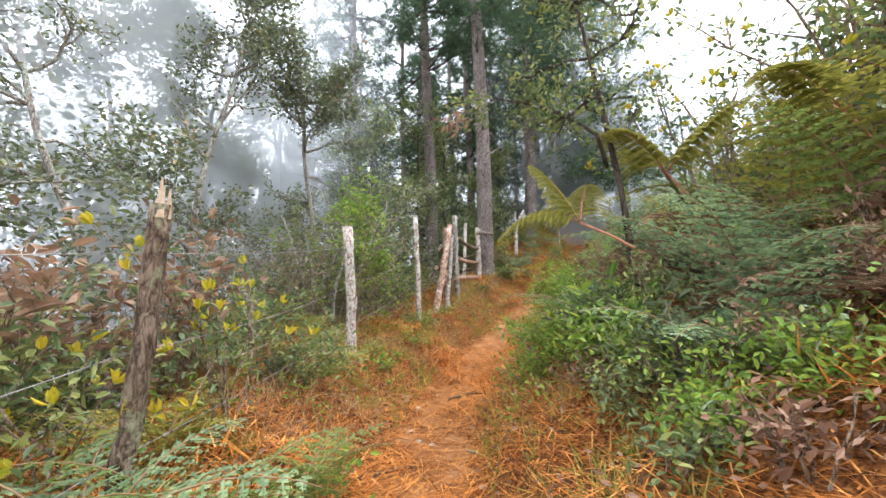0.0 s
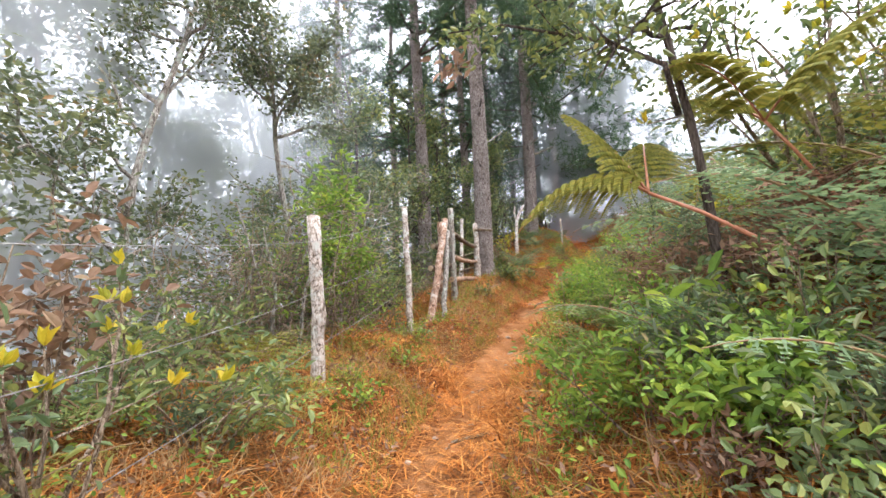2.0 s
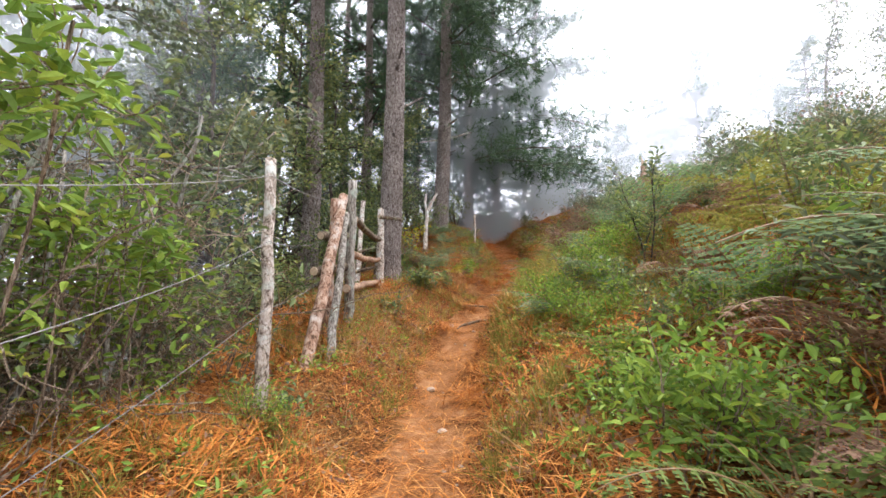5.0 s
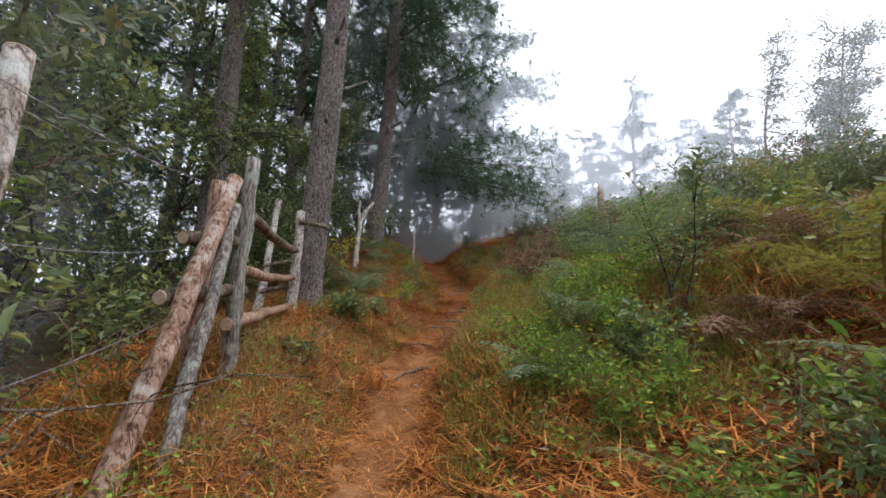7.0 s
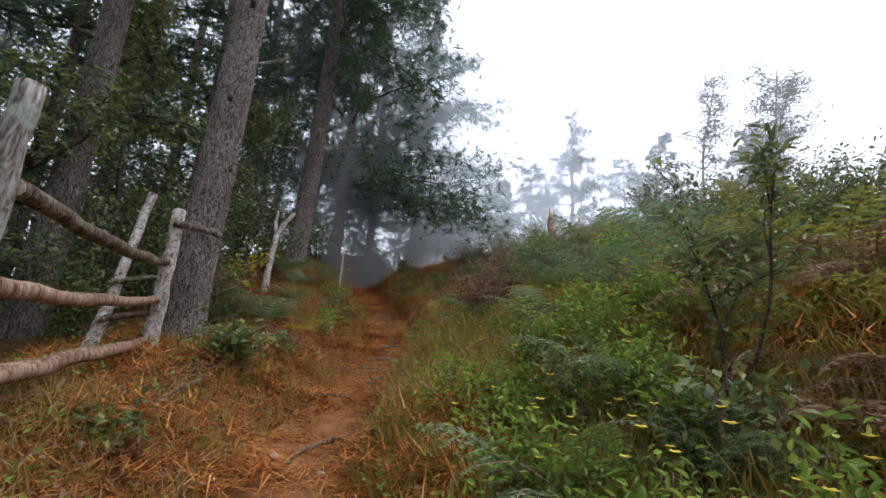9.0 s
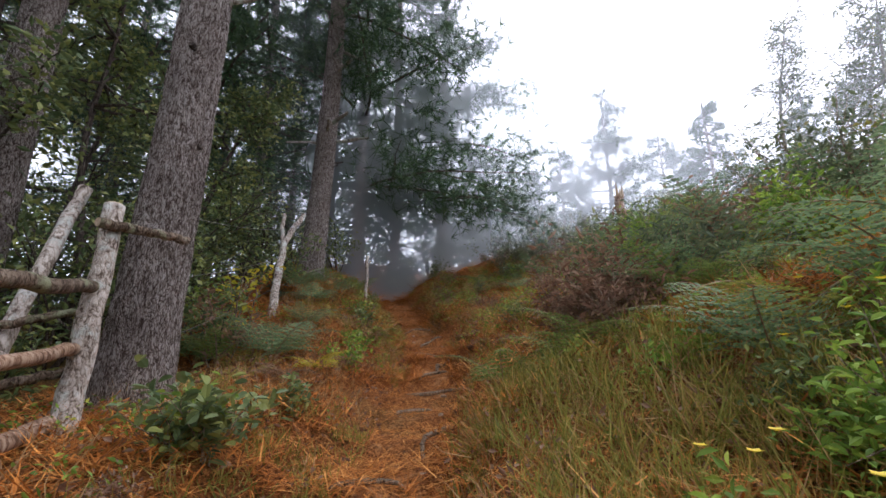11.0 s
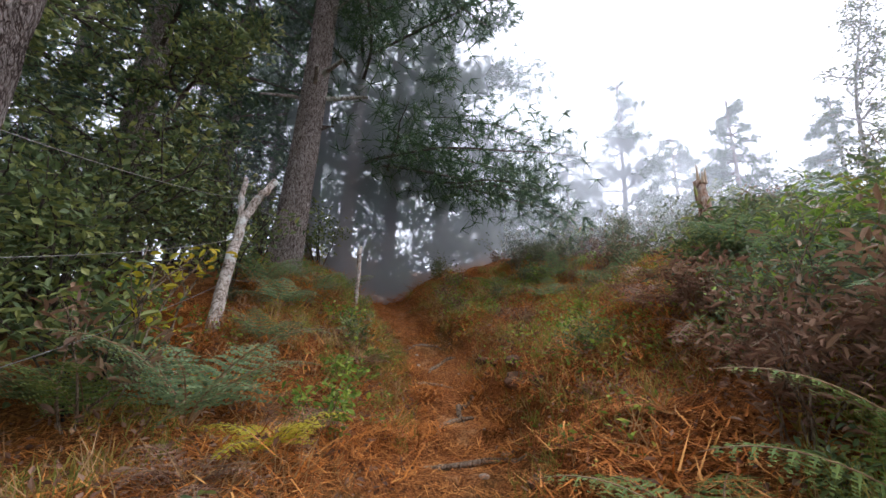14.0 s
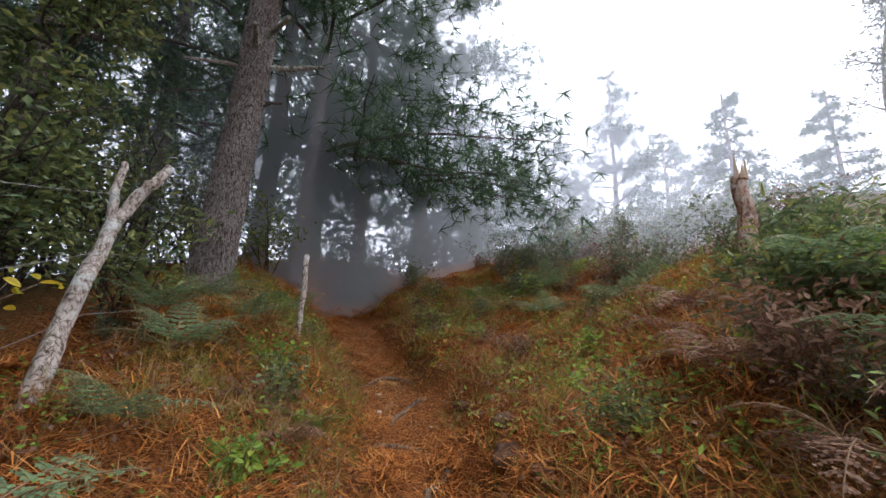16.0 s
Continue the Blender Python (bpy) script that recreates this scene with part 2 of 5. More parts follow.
FERN_YELLOW = leaf_mat("bracken_yellow", [(0.1, (0.34, 0.34, 0.03)), (0.5, (0.52, 0.48, 0.04)), (0.9, (0.60, 0.50, 0.06))], 0.65, 0.4, 0.22)
STALK_RED = plain_mat("red_fern_stalk", (0.25, 0.085, 0.04), (0.42, 0.17, 0.085), 0.5, 40)
STALK_BROWN = plain_mat("brown_fern_stalk", (0.14, 0.08, 0.035), (0.26, 0.16, 0.07), 0.6, 40)
GRASS = leaf_mat("mixed_grass", [(0.1, (0.138, 0.170, 0.027)), (0.4, (0.253, 0.270, 0.045)), (0.7, (0.391, 0.330, 0.072)), (1.0, (0.575, 0.340, 0.117))], 0.6)
STRAW = leaf_mat("dry_straw", [(0.1, (0.230, 0.132, 0.055)), (0.5, (0.414, 0.242, 0.100)), (0.9, (0.575, 0.396, 0.190))], 0.7)
FALLEN_NEEDLE = leaf_mat("fallen_pine_needles", [(0.1, (0.12, 0.045, 0.016)), (0.35, (0.42, 0.14, 0.026)), (0.65, (0.66, 0.25, 0.045)), (0.95, (0.80, 0.43, 0.13))], 0.7, 0.15, 0.2)
PETAL = leaf_mat("yellow_petals", [(0.1, (0.75, 0.55, 0.02)), (0.9, (0.85, 0.68, 0.05))], 0.5)


# ---------------------------------------------------------------- geometry helpers
rng = np.random.default_rng(7)
LEAF = (np.array([(0, 0, 0), (.3, .42, .10), (.68, .36, .08), (1, 0, -.12), (.68, -.36, .08), (.3, -.42, .10)]), [(0, 3, 2, 1), (0, 5, 4, 3)])
OVAL = (np.array([(0, 0, 0), (.18, .3, .06), (.5, .5, .1), (.82, .34, .05), (1, 0, -.1), (.82, -.34, .05), (.5, -.5, .1), (.18, -.3, .06)]),
        [(0, 4, 3, 2), (0, 2, 1, 0)[:3], (0, 6, 5, 4), (0, 7, 6)])
CHIP = (np.array([(0, 0, 0), (.45, .5, .06), (1, 0, -.05), (.45, -.5, .06)]), [(0, 3, 2, 1)])
BLADE = (np.array([(0, .5, 0), (0, -.5, 0), (.5, .4, .10), (.5, -.4, .10), (1, 0, -.12)]), [(0, 1, 3, 2), (2, 3, 4)])
SLIVER = (np.array([(0, .5, 0), (0, -.5, 0), (1, 0, 0)]), [(0, 1, 2)])


class Geo:
    """Gathers vertices and faces for one mesh."""

    def __init__(self):
        self.v, self.f, self.n = [], [], 0

    def add(self, v, f):
        self.v.append(np.asarray(v, float).reshape(-1, 3))
        self.f += (np.asarray(f, int) + self.n).tolist()
        self.n += len(self.v[-1])
        return self

    def leaves(self, p, d, up, length, width, shape=LEAF):
        """One blade at every p, pointing along d, its face towards up."""
        p, d, up = (np.asarray(a, float).reshape(-1, 3) for a in (p, d, up))
        k = len(p)
        d = d / (np.linalg.norm(d, axis=1, keepdims=True) + 1e-9)
        s = np.cross(up, d)
        s /= np.linalg.norm(s, axis=1, keepdims=True) + 1e-9
        n = np.cross(d, s)
        tv, tf = shape
        length, width = np.broadcast_to(length, k)[:, None, None], np.broadcast_to(width, k)[:, None, None]
        v = (p[:, None] + tv[None, :, 0:1] * length * d[:, None] + tv[None, :, 1:2] * width * s[:, None] + tv[None, :, 2:3] * length * n[:, None])
        base = self.n + np.arange(k)[:, None] * len(tv)
        for face in tf:
            self.f += (base + np.array(face)[None]).tolist()
        self.v.append(v.reshape(-1, 3))
        self.n += k * len(tv)
        return self

    def tube(self, pts, radii, seg=6, wobble=0.0, cap=True):
        pts = np.asarray(pts, float)
        m = len(pts)
        radii = np.broadcast_to(radii, m)
        t = np.gradient(pts, axis=0)
        t /= np.linalg.norm(t, axis=1, keepdims=True) + 1e-9
        ref = np.array([0.3, 0.9, 0.1]) if abs(t[0, 1]) < 0.8 else np.array([1.0, 0.1, 0.2])
        a = np.cross(t, ref)
        a /= np.linalg.norm(a, axis=1, keepdims=True) + 1e-9
        b = np.cross(t, a)
        th = np.linspace(0, 2 * np.pi, seg, endpoint=False)
        r = radii[:, None] * (1 + wobble * rng.uniform(-1, 1, (m, seg)))
        v = pts[:, None] + r[..., None] * (np.cos(th)[None, :, None] * a[:, None] + np.sin(th)[None, :, None] * b[:, None])
        i = np.arange(m - 1)[:, None] * seg
        j = np.arange(seg)[None]
        jn = (j + 1) % seg
        quads = np.stack([i + j, i + jn, i + seg + jn, i + seg + j], -1).reshape(-1, 4)
        faces = quads.tolist()
        if cap:
            faces += [list(range(seg))[::-1], list(range((m - 1) * seg, m * seg))]
        self.v.append(v.reshape(-1, 3))
        self.f += [[x + self.n for x in fc] for fc in faces]
        self.n += m * seg
        return self

    def data(self, name, material, smooth=False):
        me = bpy.data.meshes.new(name)
        me.from_pydata(np.concatenate(self.v).tolist(), [], self.f)
        me.materials.append(material)
        if smooth:
            me.polygons.foreach_set("use_smooth", np.ones(len(me.polygons), bool))
        me.update()
        return me


def part(name, geo, material, parent, label="", smooth=False):
    me = geo if isinstance(geo, bpy.types.Mesh) else geo.data(name, material, smooth)
    ob = new(name, me)
    ob.parent = parent
    if label:
        tagged(ob, label)
    return ob


def thing(name, label, category, group="", at=(0, 0, 0), turn=0, kind=""):
    ob = new(name)
    ob.matrix_world = pose(*at, 0, 0, turn)
    ob.empty_display_size = 0.2
    return tagged(ob, label, category, group, kind)


def unit(v):
    v = np.asarray(v, float)
    return v / (np.linalg.norm(v, axis=-1, keepdims=True) + 1e-9)


def scatter_dirs(k, lift=0.3, spread=1.0):
    d = rng.normal(0, spread, (k, 3))
    d[:, 2] = d[:, 2] * 0.5 + lift
    return unit(d)


def wander(start, direction, length, steps, bend=0.25, sag=0.0):
    """A crooked line: start, direction, length; sag pulls the end down."""
    p = np.array(start, float)
    d = unit(direction)
    out = [p.copy()]
    for k in range(steps):
        d = unit(d + rng.normal(0, bend, 3) * 0.5 + np.array([0, 0, -sag]))
        p = p + d * length / steps
        out.append(p.copy())
    return np.array(out)


def along(pts, k, lo=0.1, hi=1.0):
    """k places on a line, with its direction there."""
    u = rng.uniform(lo, hi, k) * (len(pts) - 1)
    i = np.minimum(u.astype(int), len(pts) - 2)
    w = (u - i)[:, None]
    return pts[i] * (1 - w) + pts[i + 1] * w, unit(pts[i + 1] - pts[i])


# ---------------------------------------------------------------- the lie of the land
TRAIL = np.array([(-0.9, -14, -1.6), (-0.5, -5, -0.45), (-0.25, 0.0, 0.2), (-0.1, 3.25, 0.58), (0.25, 4.95, 0.76), (0.55, 6.1, 0.92), (0.95, 7.0, 1.08),
                  (1.8, 9.03, 1.6), (2.5, 10.1, 1.88), (4.1, 12.45, 2.28), (4.65, 13.4, 2.66), (5.2, 14.8, 3.06), (5.4, 15.9, 3.45),
                  (5.7, 17.3, 3.9), (6.5, 18.9, 4.5), (7.8, 20.8, 4.9), (12, 27, 6.4), (28, 46, 10)])


def spline(p, n):
    p = np.vstack([2 * p[0] - p[1], p, 2 * p[-1] - p[-2]])
    out = []
    for k in range(1, len(p) - 2):
        for u in np.linspace(0, 1, n, endpoint=False):
            a, b, c, d = p[k - 1:k + 3]
            out.append(0.5 * (2 * b + (c - a) * u + (2 * a - 5 * b + 4 * c - d) * u * u + (3 * b - a - 3 * c + d) * u ** 3))
    return np.array(out)


LINE = spline(TRAIL, 12)
LINE_T = unit(np.gradient(LINE[:, :2], axis=0))


def sstep(a, b, x):
    u = np.clip((x - a) / (b - a), 0, 1)
    return u * u * (3 - 2 * u)


def trail_coords(x, y):
    """Height of the trail beside a place, and the distance to its right."""
    x, y = np.atleast_1d(np.asarray(x, float)), np.atleast_1d(np.asarray(y, float))
    zs, ss = np.empty(len(x)), np.empty(len(x))
    for c in range(0, len(x), 20000):
        dx, dy = x[c:c + 20000, None] - LINE[None, :, 0], y[c:c + 20000, None] - LINE[None, :, 1]
        d2 = dx * dx + dy * dy
        dm = d2.min(1, keepdims=True)
        w = np.exp(-(d2 - dm) / (0.12 + 0.25 * dm))
        w /= w.sum(1, keepdims=True)
        zs[c:c + 20000] = (w * LINE[None, :, 2]).sum(1)
        side = dx * LINE_T[None, :, 1] - dy * LINE_T[None, :, 0]
        ss[c:c + 20000] = np.sqrt(dm[:, 0]) * np.sign((w * side).sum(1))
    return zs, ss


def land(x, y):
    x, y = np.atleast_1d(np.asarray(x, float)), np.atleast_1d(np.asarray(y, float))
    z, s = trail_coords(x, y)
    r, a = np.maximum(s, 0), np.maximum(-s, 0)
    lip = sstep(10.2, 11.4, y)
    lip = lip * (1 - 0.6 * sstep(14.5, 16.5, y))
    edge = r + np.array([noise.noise((p * 1.4, q * 1.4, 21.0)) * 0.2 + noise.noise((p * 4.1, q * 4.1, 2.0)) * 0.07 for p, q in zip(x, y)])
    right = 0.30 * sstep(0.35, 0.75, r) * (1 - lip) + 0.24 * sstep(0.42, 0.66, edge) * lip + (0.50 - 0.19 * sstep(11.8, 14.5, y)) * np.clip(r - 0.5, 0, 2.4) + 0.33 * np.clip(r - 2.9, 0, 5) + 0.2 * np.clip(r - 7.9, 0, 40)
    fall = 0.5 - 0.32 * sstep(8, 13, y)
    right = right + 0.18 * np.exp(-((y - 12.3) / 1.6) ** 2) * sstep(0.4, 0.9, r)
    left = 0.38 * sstep(12, 14.5, y) * sstep(0.5, 2.0, a) + 0.36 * sstep(0.38, 1.0, a) - fall * np.clip(a - 1.7, 0, 25) + 0.10 * np.clip(a - 1.0, 0, 1.2)
    wide = np.clip(np.abs(s) - 0.35, 0, 1)
    lumps = np.array([noise.noise((p * 0.9, q * 0.9, 3.0)) * 0.16 + noise.noise((p * 3.1, q * 3.1, 9.0)) * 0.05 for p, q in zip(x, y)])
    ruts = np.array([noise.noise((p * 2.2, q * 2.2, 5.0)) * 0.05 + noise.noise((p * 6, q * 6, 1.0)) * 0.03 for p, q in zip(x, y)])
    clods = np.array([noise.noise((p * 1.9, q * 1.9, 14.0)) for p, q in zip(x, y)]) * 0.10 * np.clip((np.abs(s) - 0.3) / 0.5, 0, 1)
    u = np.hypot(x, y) * 1.5 + 0.9 * ruts * 12
    tread = (sstep(0.7, 1.0, u % 1.0) - u % 1.0) * 0.085 * (1 - sstep(0.35, 0.65, np.abs(s))) * sstep(8.5, 10.5, y) * (1 - sstep(19, 22, y))
    return z + right + left + lumps * wide + ruts + clods + tread - 0.05 * np.exp(-(s / 0.3) ** 2)


def gz(x, y):
    return float(land(x, y)[0])


def beside(y, s):
    """The place s metres to the right of the trail where the trail passes y."""
    i = int(np.argmin(np.abs(LINE[:, 1] - y)))
    return LINE[i, 0] + LINE_T[i, 1] * s, LINE[i, 1] - LINE_T[i, 0] * s


def build_ground():
    def axis(lo, hi, fine_lo, fine_hi, step):
        mid = np.arange(fine_lo, fine_hi, step)
        g = np.geomspace(step, hi - fine_hi + step, 46) - step
        h = np.geomspace(step, fine_lo - lo + step, 46) - step
        return np.unique(np.concatenate([fine_lo - h, mid, fine_hi + g]))
    xs, ys = axis(-400, 400, -3.0, 8.5, 0.09), axis(-300, 500, -1.5, 18, 0.09)
    gx, gy = np.meshgrid(xs, ys)
    z = land(gx.ravel(), gy.ravel())
    _, s = trail_coords(gx.ravel(), gy.ravel())
    far = sstep(45, 300, np.hypot(gx.ravel(), gy.ravel()))
    z = z * (1 - far) + far * 4.0
    nx, ny = len(xs), len(ys)
    i = (np.arange(ny - 1)[:, None] * nx + np.arange(nx - 1)[None]).ravel()
    g = Geo().add(np.stack([gx.ravel(), gy.ravel(), z], 1), np.stack([i, i + 1, i + nx + 1, i + nx], 1))
    me = g.data("ground", SOIL, True)
    at = me.attributes.new("trodden", 'FLOAT', 'POINT')
    at.data.foreach_set("value", ((1 - sstep(0.10, 0.52, np.abs(s))) * (1 - 0.62 * sstep(8.5, 11.5, gy.ravel()))).astype(np.float32))
    vg = me.attributes.new("verge", 'FLOAT', 'POINT')
    vg.data.foreach_set("value", (1 - sstep(2.2, 4.5, np.abs(s)) * 0.9).astype(np.float32))
    ob = new("ground", me)
    return tagged(ob, "orange clay hillside with a worn footpath and fallen pine needles", "ground", kind="structure")


ground = build_ground()


# ---------------------------------------------------------------- trees
def pine_trunk(height, radius, lean=(0, 0), seg=14, steps=26, flare=1.35):
    u = np.linspace(0, 1, steps)
    pts = np.stack([lean[0] * u * height + 0.05 * np.sin(u * 9), lean[1] * u * height + 0.05 * np.cos(u * 7), u * height - 0.25], 1)
    r = radius * (1 - 0.72 * u) * (1 + (flare - 1) * np.exp(-u * height / 0.55))
    return pts, r


def pine_tree(name, label, at, height, radius, first, whorls, reach, tufts, lean=(0, 0), stubs=6, group="pines of the wood", droop=0.25, needle=0.26, near=False, snags=()):
    t = thing(name, label, "pine tree", group, at)
    pts, r = pine_trunk(height, radius, lean)
    if near:
        fine = np.concatenate([np.linspace(0, 0.42, 220), np.linspace(0.44, 1, 30)])
        u0 = np.linspace(0, 1, len(pts))
        fp = np.stack([np.interp(fine, u0, pts[:, k]) for k in range(3)], 1)
        seg = 56
        th = np.linspace(0, 2 * np.pi, seg, endpoint=False)
        fr = np.interp(fine, u0, r)
        v = []
        for p, rr in zip(fp, fr):
            for a in th:
                q = Vector((math.cos(a) * 4.2, math.sin(a) * 4.2, p[2] * 2.0 + at[0] * 3))
                plate = abs(noise.noise(q)) + 0.5 * abs(noise.noise(q * 2.3))
                h = rr * (1 + 0.035 * noise.noise(Vector((math.cos(a), math.sin(a), p[2] * 0.8)))) + 0.055 * min(plate, 0.45) - 0.016
                v.append((p[0] + math.cos(a) * h, p[1] + math.sin(a) * h, p[2]))
        i = (np.arange(len(fp) - 1)[:, None] * seg)
        j = np.arange(seg)[None]
        quads = np.stack([i + j, i + (j + 1) % seg, i + seg + (j + 1) % seg, i + seg + j], -1).reshape(-1, 4)
        part("trunk", Geo().add(v, quads), BARK_PINE, t, "tall grey-brown trunk in cracked plates", True)
    else:
        part("trunk", Geo().tube(pts, r, 14, 0.05), BARK_PINE, t, "tall grey-brown trunk in cracked plates", True)
    for k in range(stubs):
        h = rng.uniform(1.2, first + 1.5)
        i = h / height * (len(pts) - 1)
        p = pts[int(i)] * (1 - i % 1) + pts[min(int(i) + 1, len(pts) - 1)] * (i % 1)
        az = rng.uniform(0, 6.28)
        d = np.array([math.cos(az), math.sin(az), rng.uniform(0, 0.5)])
        ln = rng.uniform(0.15, 0.7)
        part("branch_stub", Geo().tube(wander(p, d, radius * 0.6 + ln, 4, 0.3), np.linspace(0.035, 0.015, 5), 6), BARK_DARK, t)
    for h, az, ln, rr in snags:
        i = (h + 0.25) / height * (len(pts) - 1)
        p = pts[int(i)] * (1 - i % 1) + pts[int(i) + 1] * (i % 1)
        d = np.array([math.cos(radians(az)), math.sin(radians(az)), 0.18])
        part("branch_stub", Geo().tube(wander(p, d, radius * 0.9 + ln, 5, 0.22), np.linspace(rr, rr * 0.55, 6), 7, 0.1), BARK_GREY if ln > 0.3 else BARK_DARK, t)
    crown = Geo()
    each = max(3, int(tufts / max(1, whorls * 4)))
    for w in range(whorls):
        h = first + (height - first) * (w + rng.uniform(0, 0.8)) / whorls
        i = h / height * (len(pts) - 1)
        p = pts[min(int(i), len(pts) - 1)]
        size = reach * (1.05 - 0.88 * (h - first) / (height - first)) * rng.uniform(0.7, 1.15)
        for b in range(4):
            az = rng.uniform(0, 6.28)
            d = np.array([math.cos(az), math.sin(az), rng.uniform(-0.05, 0.35)])
            br = wander(p, d, size, 7, 0.22, droop * 0.22)
            part("limb", Geo().tube(br, np.linspace(0.045, 0.008, 8), 3, cap=False), BARK_DARK, t)
            mine = max(3, int(each * 1.9 * size / reach))
            q, dd = along(br, mine, 0.22, 1.0)
            q = q + rng.normal(0, 0.22 * size / 3, q.shape)
            k = 12
            qq = np.repeat(q, k, 0)
            nd = unit(np.repeat(dd, k, 0) * 0.6 + rng.normal(0, 0.75, (len(qq), 3)) + np.array([0, 0, -0.15]))
            crown.leaves(qq, nd, rng.normal(0, 1, qq.shape), rng.uniform(0.7, 1.3, len(qq)) * needle, 0.023, SLIVER)
    part("crown", crown, NEEDLE, t, "dark drooping sprays of pine needles")
    return t


def leafy_tree(name, label, at, height, radius, spread, limbs, leaves, leaf_mat_, bark, leaf=(0.09, 0.045), lean=(0, 0), first=0.35, group="", crook=0.2, shape=LEAF, category="tree"):
    t = thing(name, label, category, group, at)
    trunk = wander((0, 0, -0.15), (lean[0], lean[1], 1), height, 14, crook * 0.5)
    part("trunk", Geo().tube(trunk, np.linspace(radius, radius * 0.25, 15), 8, 0.08), bark, t, "", True)
    crown = Geo()
    for k in range(limbs):
        u = rng.uniform(first, 1.0)
        p = trunk[min(int(u * 14), 13)]
        az = rng.uniform(0, 6.28)
        size = spread * rng.uniform(0.5, 1.1) * (1.15 - 0.6 * u)
        br = wander(p, (math.cos(az), math.sin(az), rng.uniform(0.1, 0.8)), size, 6, 0.5)
        wood = Geo().tube(br, np.linspace(radius * 0.4, 0.006, 7), 5, cap=False)
        tips = [br]
        for j in range(4):
            q, dd = along(br, 1, 0.3, 1.0)
            tw = wander(q[0], dd[0] + rng.normal(0, 0.7, 3), size * 0.45, 4, 0.5)
            wood.tube(tw, np.linspace(0.012, 0.003, 5), 4, cap=False)
            tips.append(tw)
        part("limb", wood, bark, t)
        n = max(2, int(leaves / limbs / len(tips)))
        for line in tips:
            q, dd = along(line, n, 0.25, 1.0)
            q = q + rng.normal(0, 0.10, q.shape)
            crown.leaves(q, dd * 0.5 + scatter_dirs(n, 0.0), scatter_dirs(n, 1.0), leaf[0] * rng.uniform(0.6, 1.25, n), leaf[1] * rng.uniform(0.7, 1.2, n), shape)
    part("crown", crown, leaf_mat_, t)
    return t


# ---------------------------------------------------------------- small plants
def frond_mesh(name, length, pairs, material, width=0.42, droop=1.0, leaflets=12):
    """One bracken frond in the xz plane: an arching midrib, feathered branches on both sides."""
    u = np.linspace(0, 1, 15)
    ang = np.radians(60 - droop * 92 * u ** 1.1)
    step = length / 14
    x = np.concatenate([[0], np.cumsum(np.cos(ang[:-1]) * step)])
    z = np.concatenate([[0], np.cumsum(np.sin(ang[:-1]) * step)])
    mid = np.stack([x, np.zeros(15), z], 1)
    stalk = Geo().tube(mid, np.linspace(0.0075, 0.0018, 15) * (length / 0.9) ** 0.5, 5, cap=False)
    blade = Geo()
    gap = length * 0.77 / pairs
    for k in range(pairs):
        w = 0.22 + 0.77 * (k / pairs)
        i = w * 14
        p = mid[int(i)] * (1 - i % 1) + mid[min(int(i) + 1, 14)] * (i % 1)
        t = unit(mid[min(int(i) + 1, 14)] - mid[int(i)])
        size = width * length * (1.0 - ((w - 0.22) / 0.78)) ** 0.85 * (0.85 + 0.15 * math.sin(k * 2.4)) + 0.015
        nrm = np.array([-t[2], 0, t[0]])
        for side in (1, -1):
            d = unit(np.array([0, side, 0]) + t * 0.38 + nrm * -0.10)
            n = max(4, int(leaflets * min(1, size / (width * length) + 0.2)))
            f = (np.arange(n) + 0.5) / n
            q = p + d * (f * size)[:, None] - nrm * ((f ** 2) * size * 0.22)[:, None] + rng.normal(0, 0.004, (n, 3))
            ll = gap * 0.33 * (1.15 - 0.85 * f ** 1.3)
            lw = size / n * 1.25
            for s2 in (1, -1):
                blade.leaves(q, d * 0.35 + t * s2 - nrm * 0.12, np.tile(nrm, (n, 1)), ll, lw, CHIP)
            blade.leaves([p], [d], [nrm - d * 0.2], size * 1.02, 0.012, SLIVER)
    return blade.data("frond", material), stalk.data("stalk", STALK_BROWN)


FROND_KINDS = {}
for key, args in {"green": (0.85, 11, FERN_GREEN, 0.36, 0.85), "blue": (0.95, 11, FERN_BLUE, 0.38, 0.85), "olive": (0.9, 11, FERN_OLIVE, 0.37, 0.85),
                  "yellow": (0.6, 10, FERN_YELLOW, 0.4), "dead": (0.75, 11, LEAF_RED, 0.34, 1.3)}.items():
    FROND_KINDS[key] = frond_mesh("frond_" + key, *args)
FERN_WORDS = {"green": "green bracken fern with arching feathered fronds", "blue": "blue-green bracken fern with broad fronds",
              "olive": "olive-yellow bracken fern arching on brown stalks", "yellow": "small bright yellow bracken fern", "dead": "withered rust-brown bracken fern with curled fronds"}


def fern(key, x, y, scale=1.0, fronds=6, turn=0.0, spread=360, lift=0.0, z=None):
    at = (x, y, (gz(x, y) if z is None else z) - 0.02)
    t = thing("fern", FERN_WORDS[key], "fern", "ferns along the trail", at)
    blade, stalk = FROND_KINDS[key]
    for k in range(fronds):
        az = turn + (k + rng.uniform(-0.3, 0.3)) * spread / fronds
        f = part("frond", blade, None, t)
        s = scale * rng.uniform(0.75, 1.15)
        f.matrix_basis = pose(0, 0, 0, rng.uniform(-14, 14), rng.uniform(-16, 14) - lift, az) @ Matrix.Diagonal((s, s, s, 1))
        part("stalk", stalk, None, f)
    return t


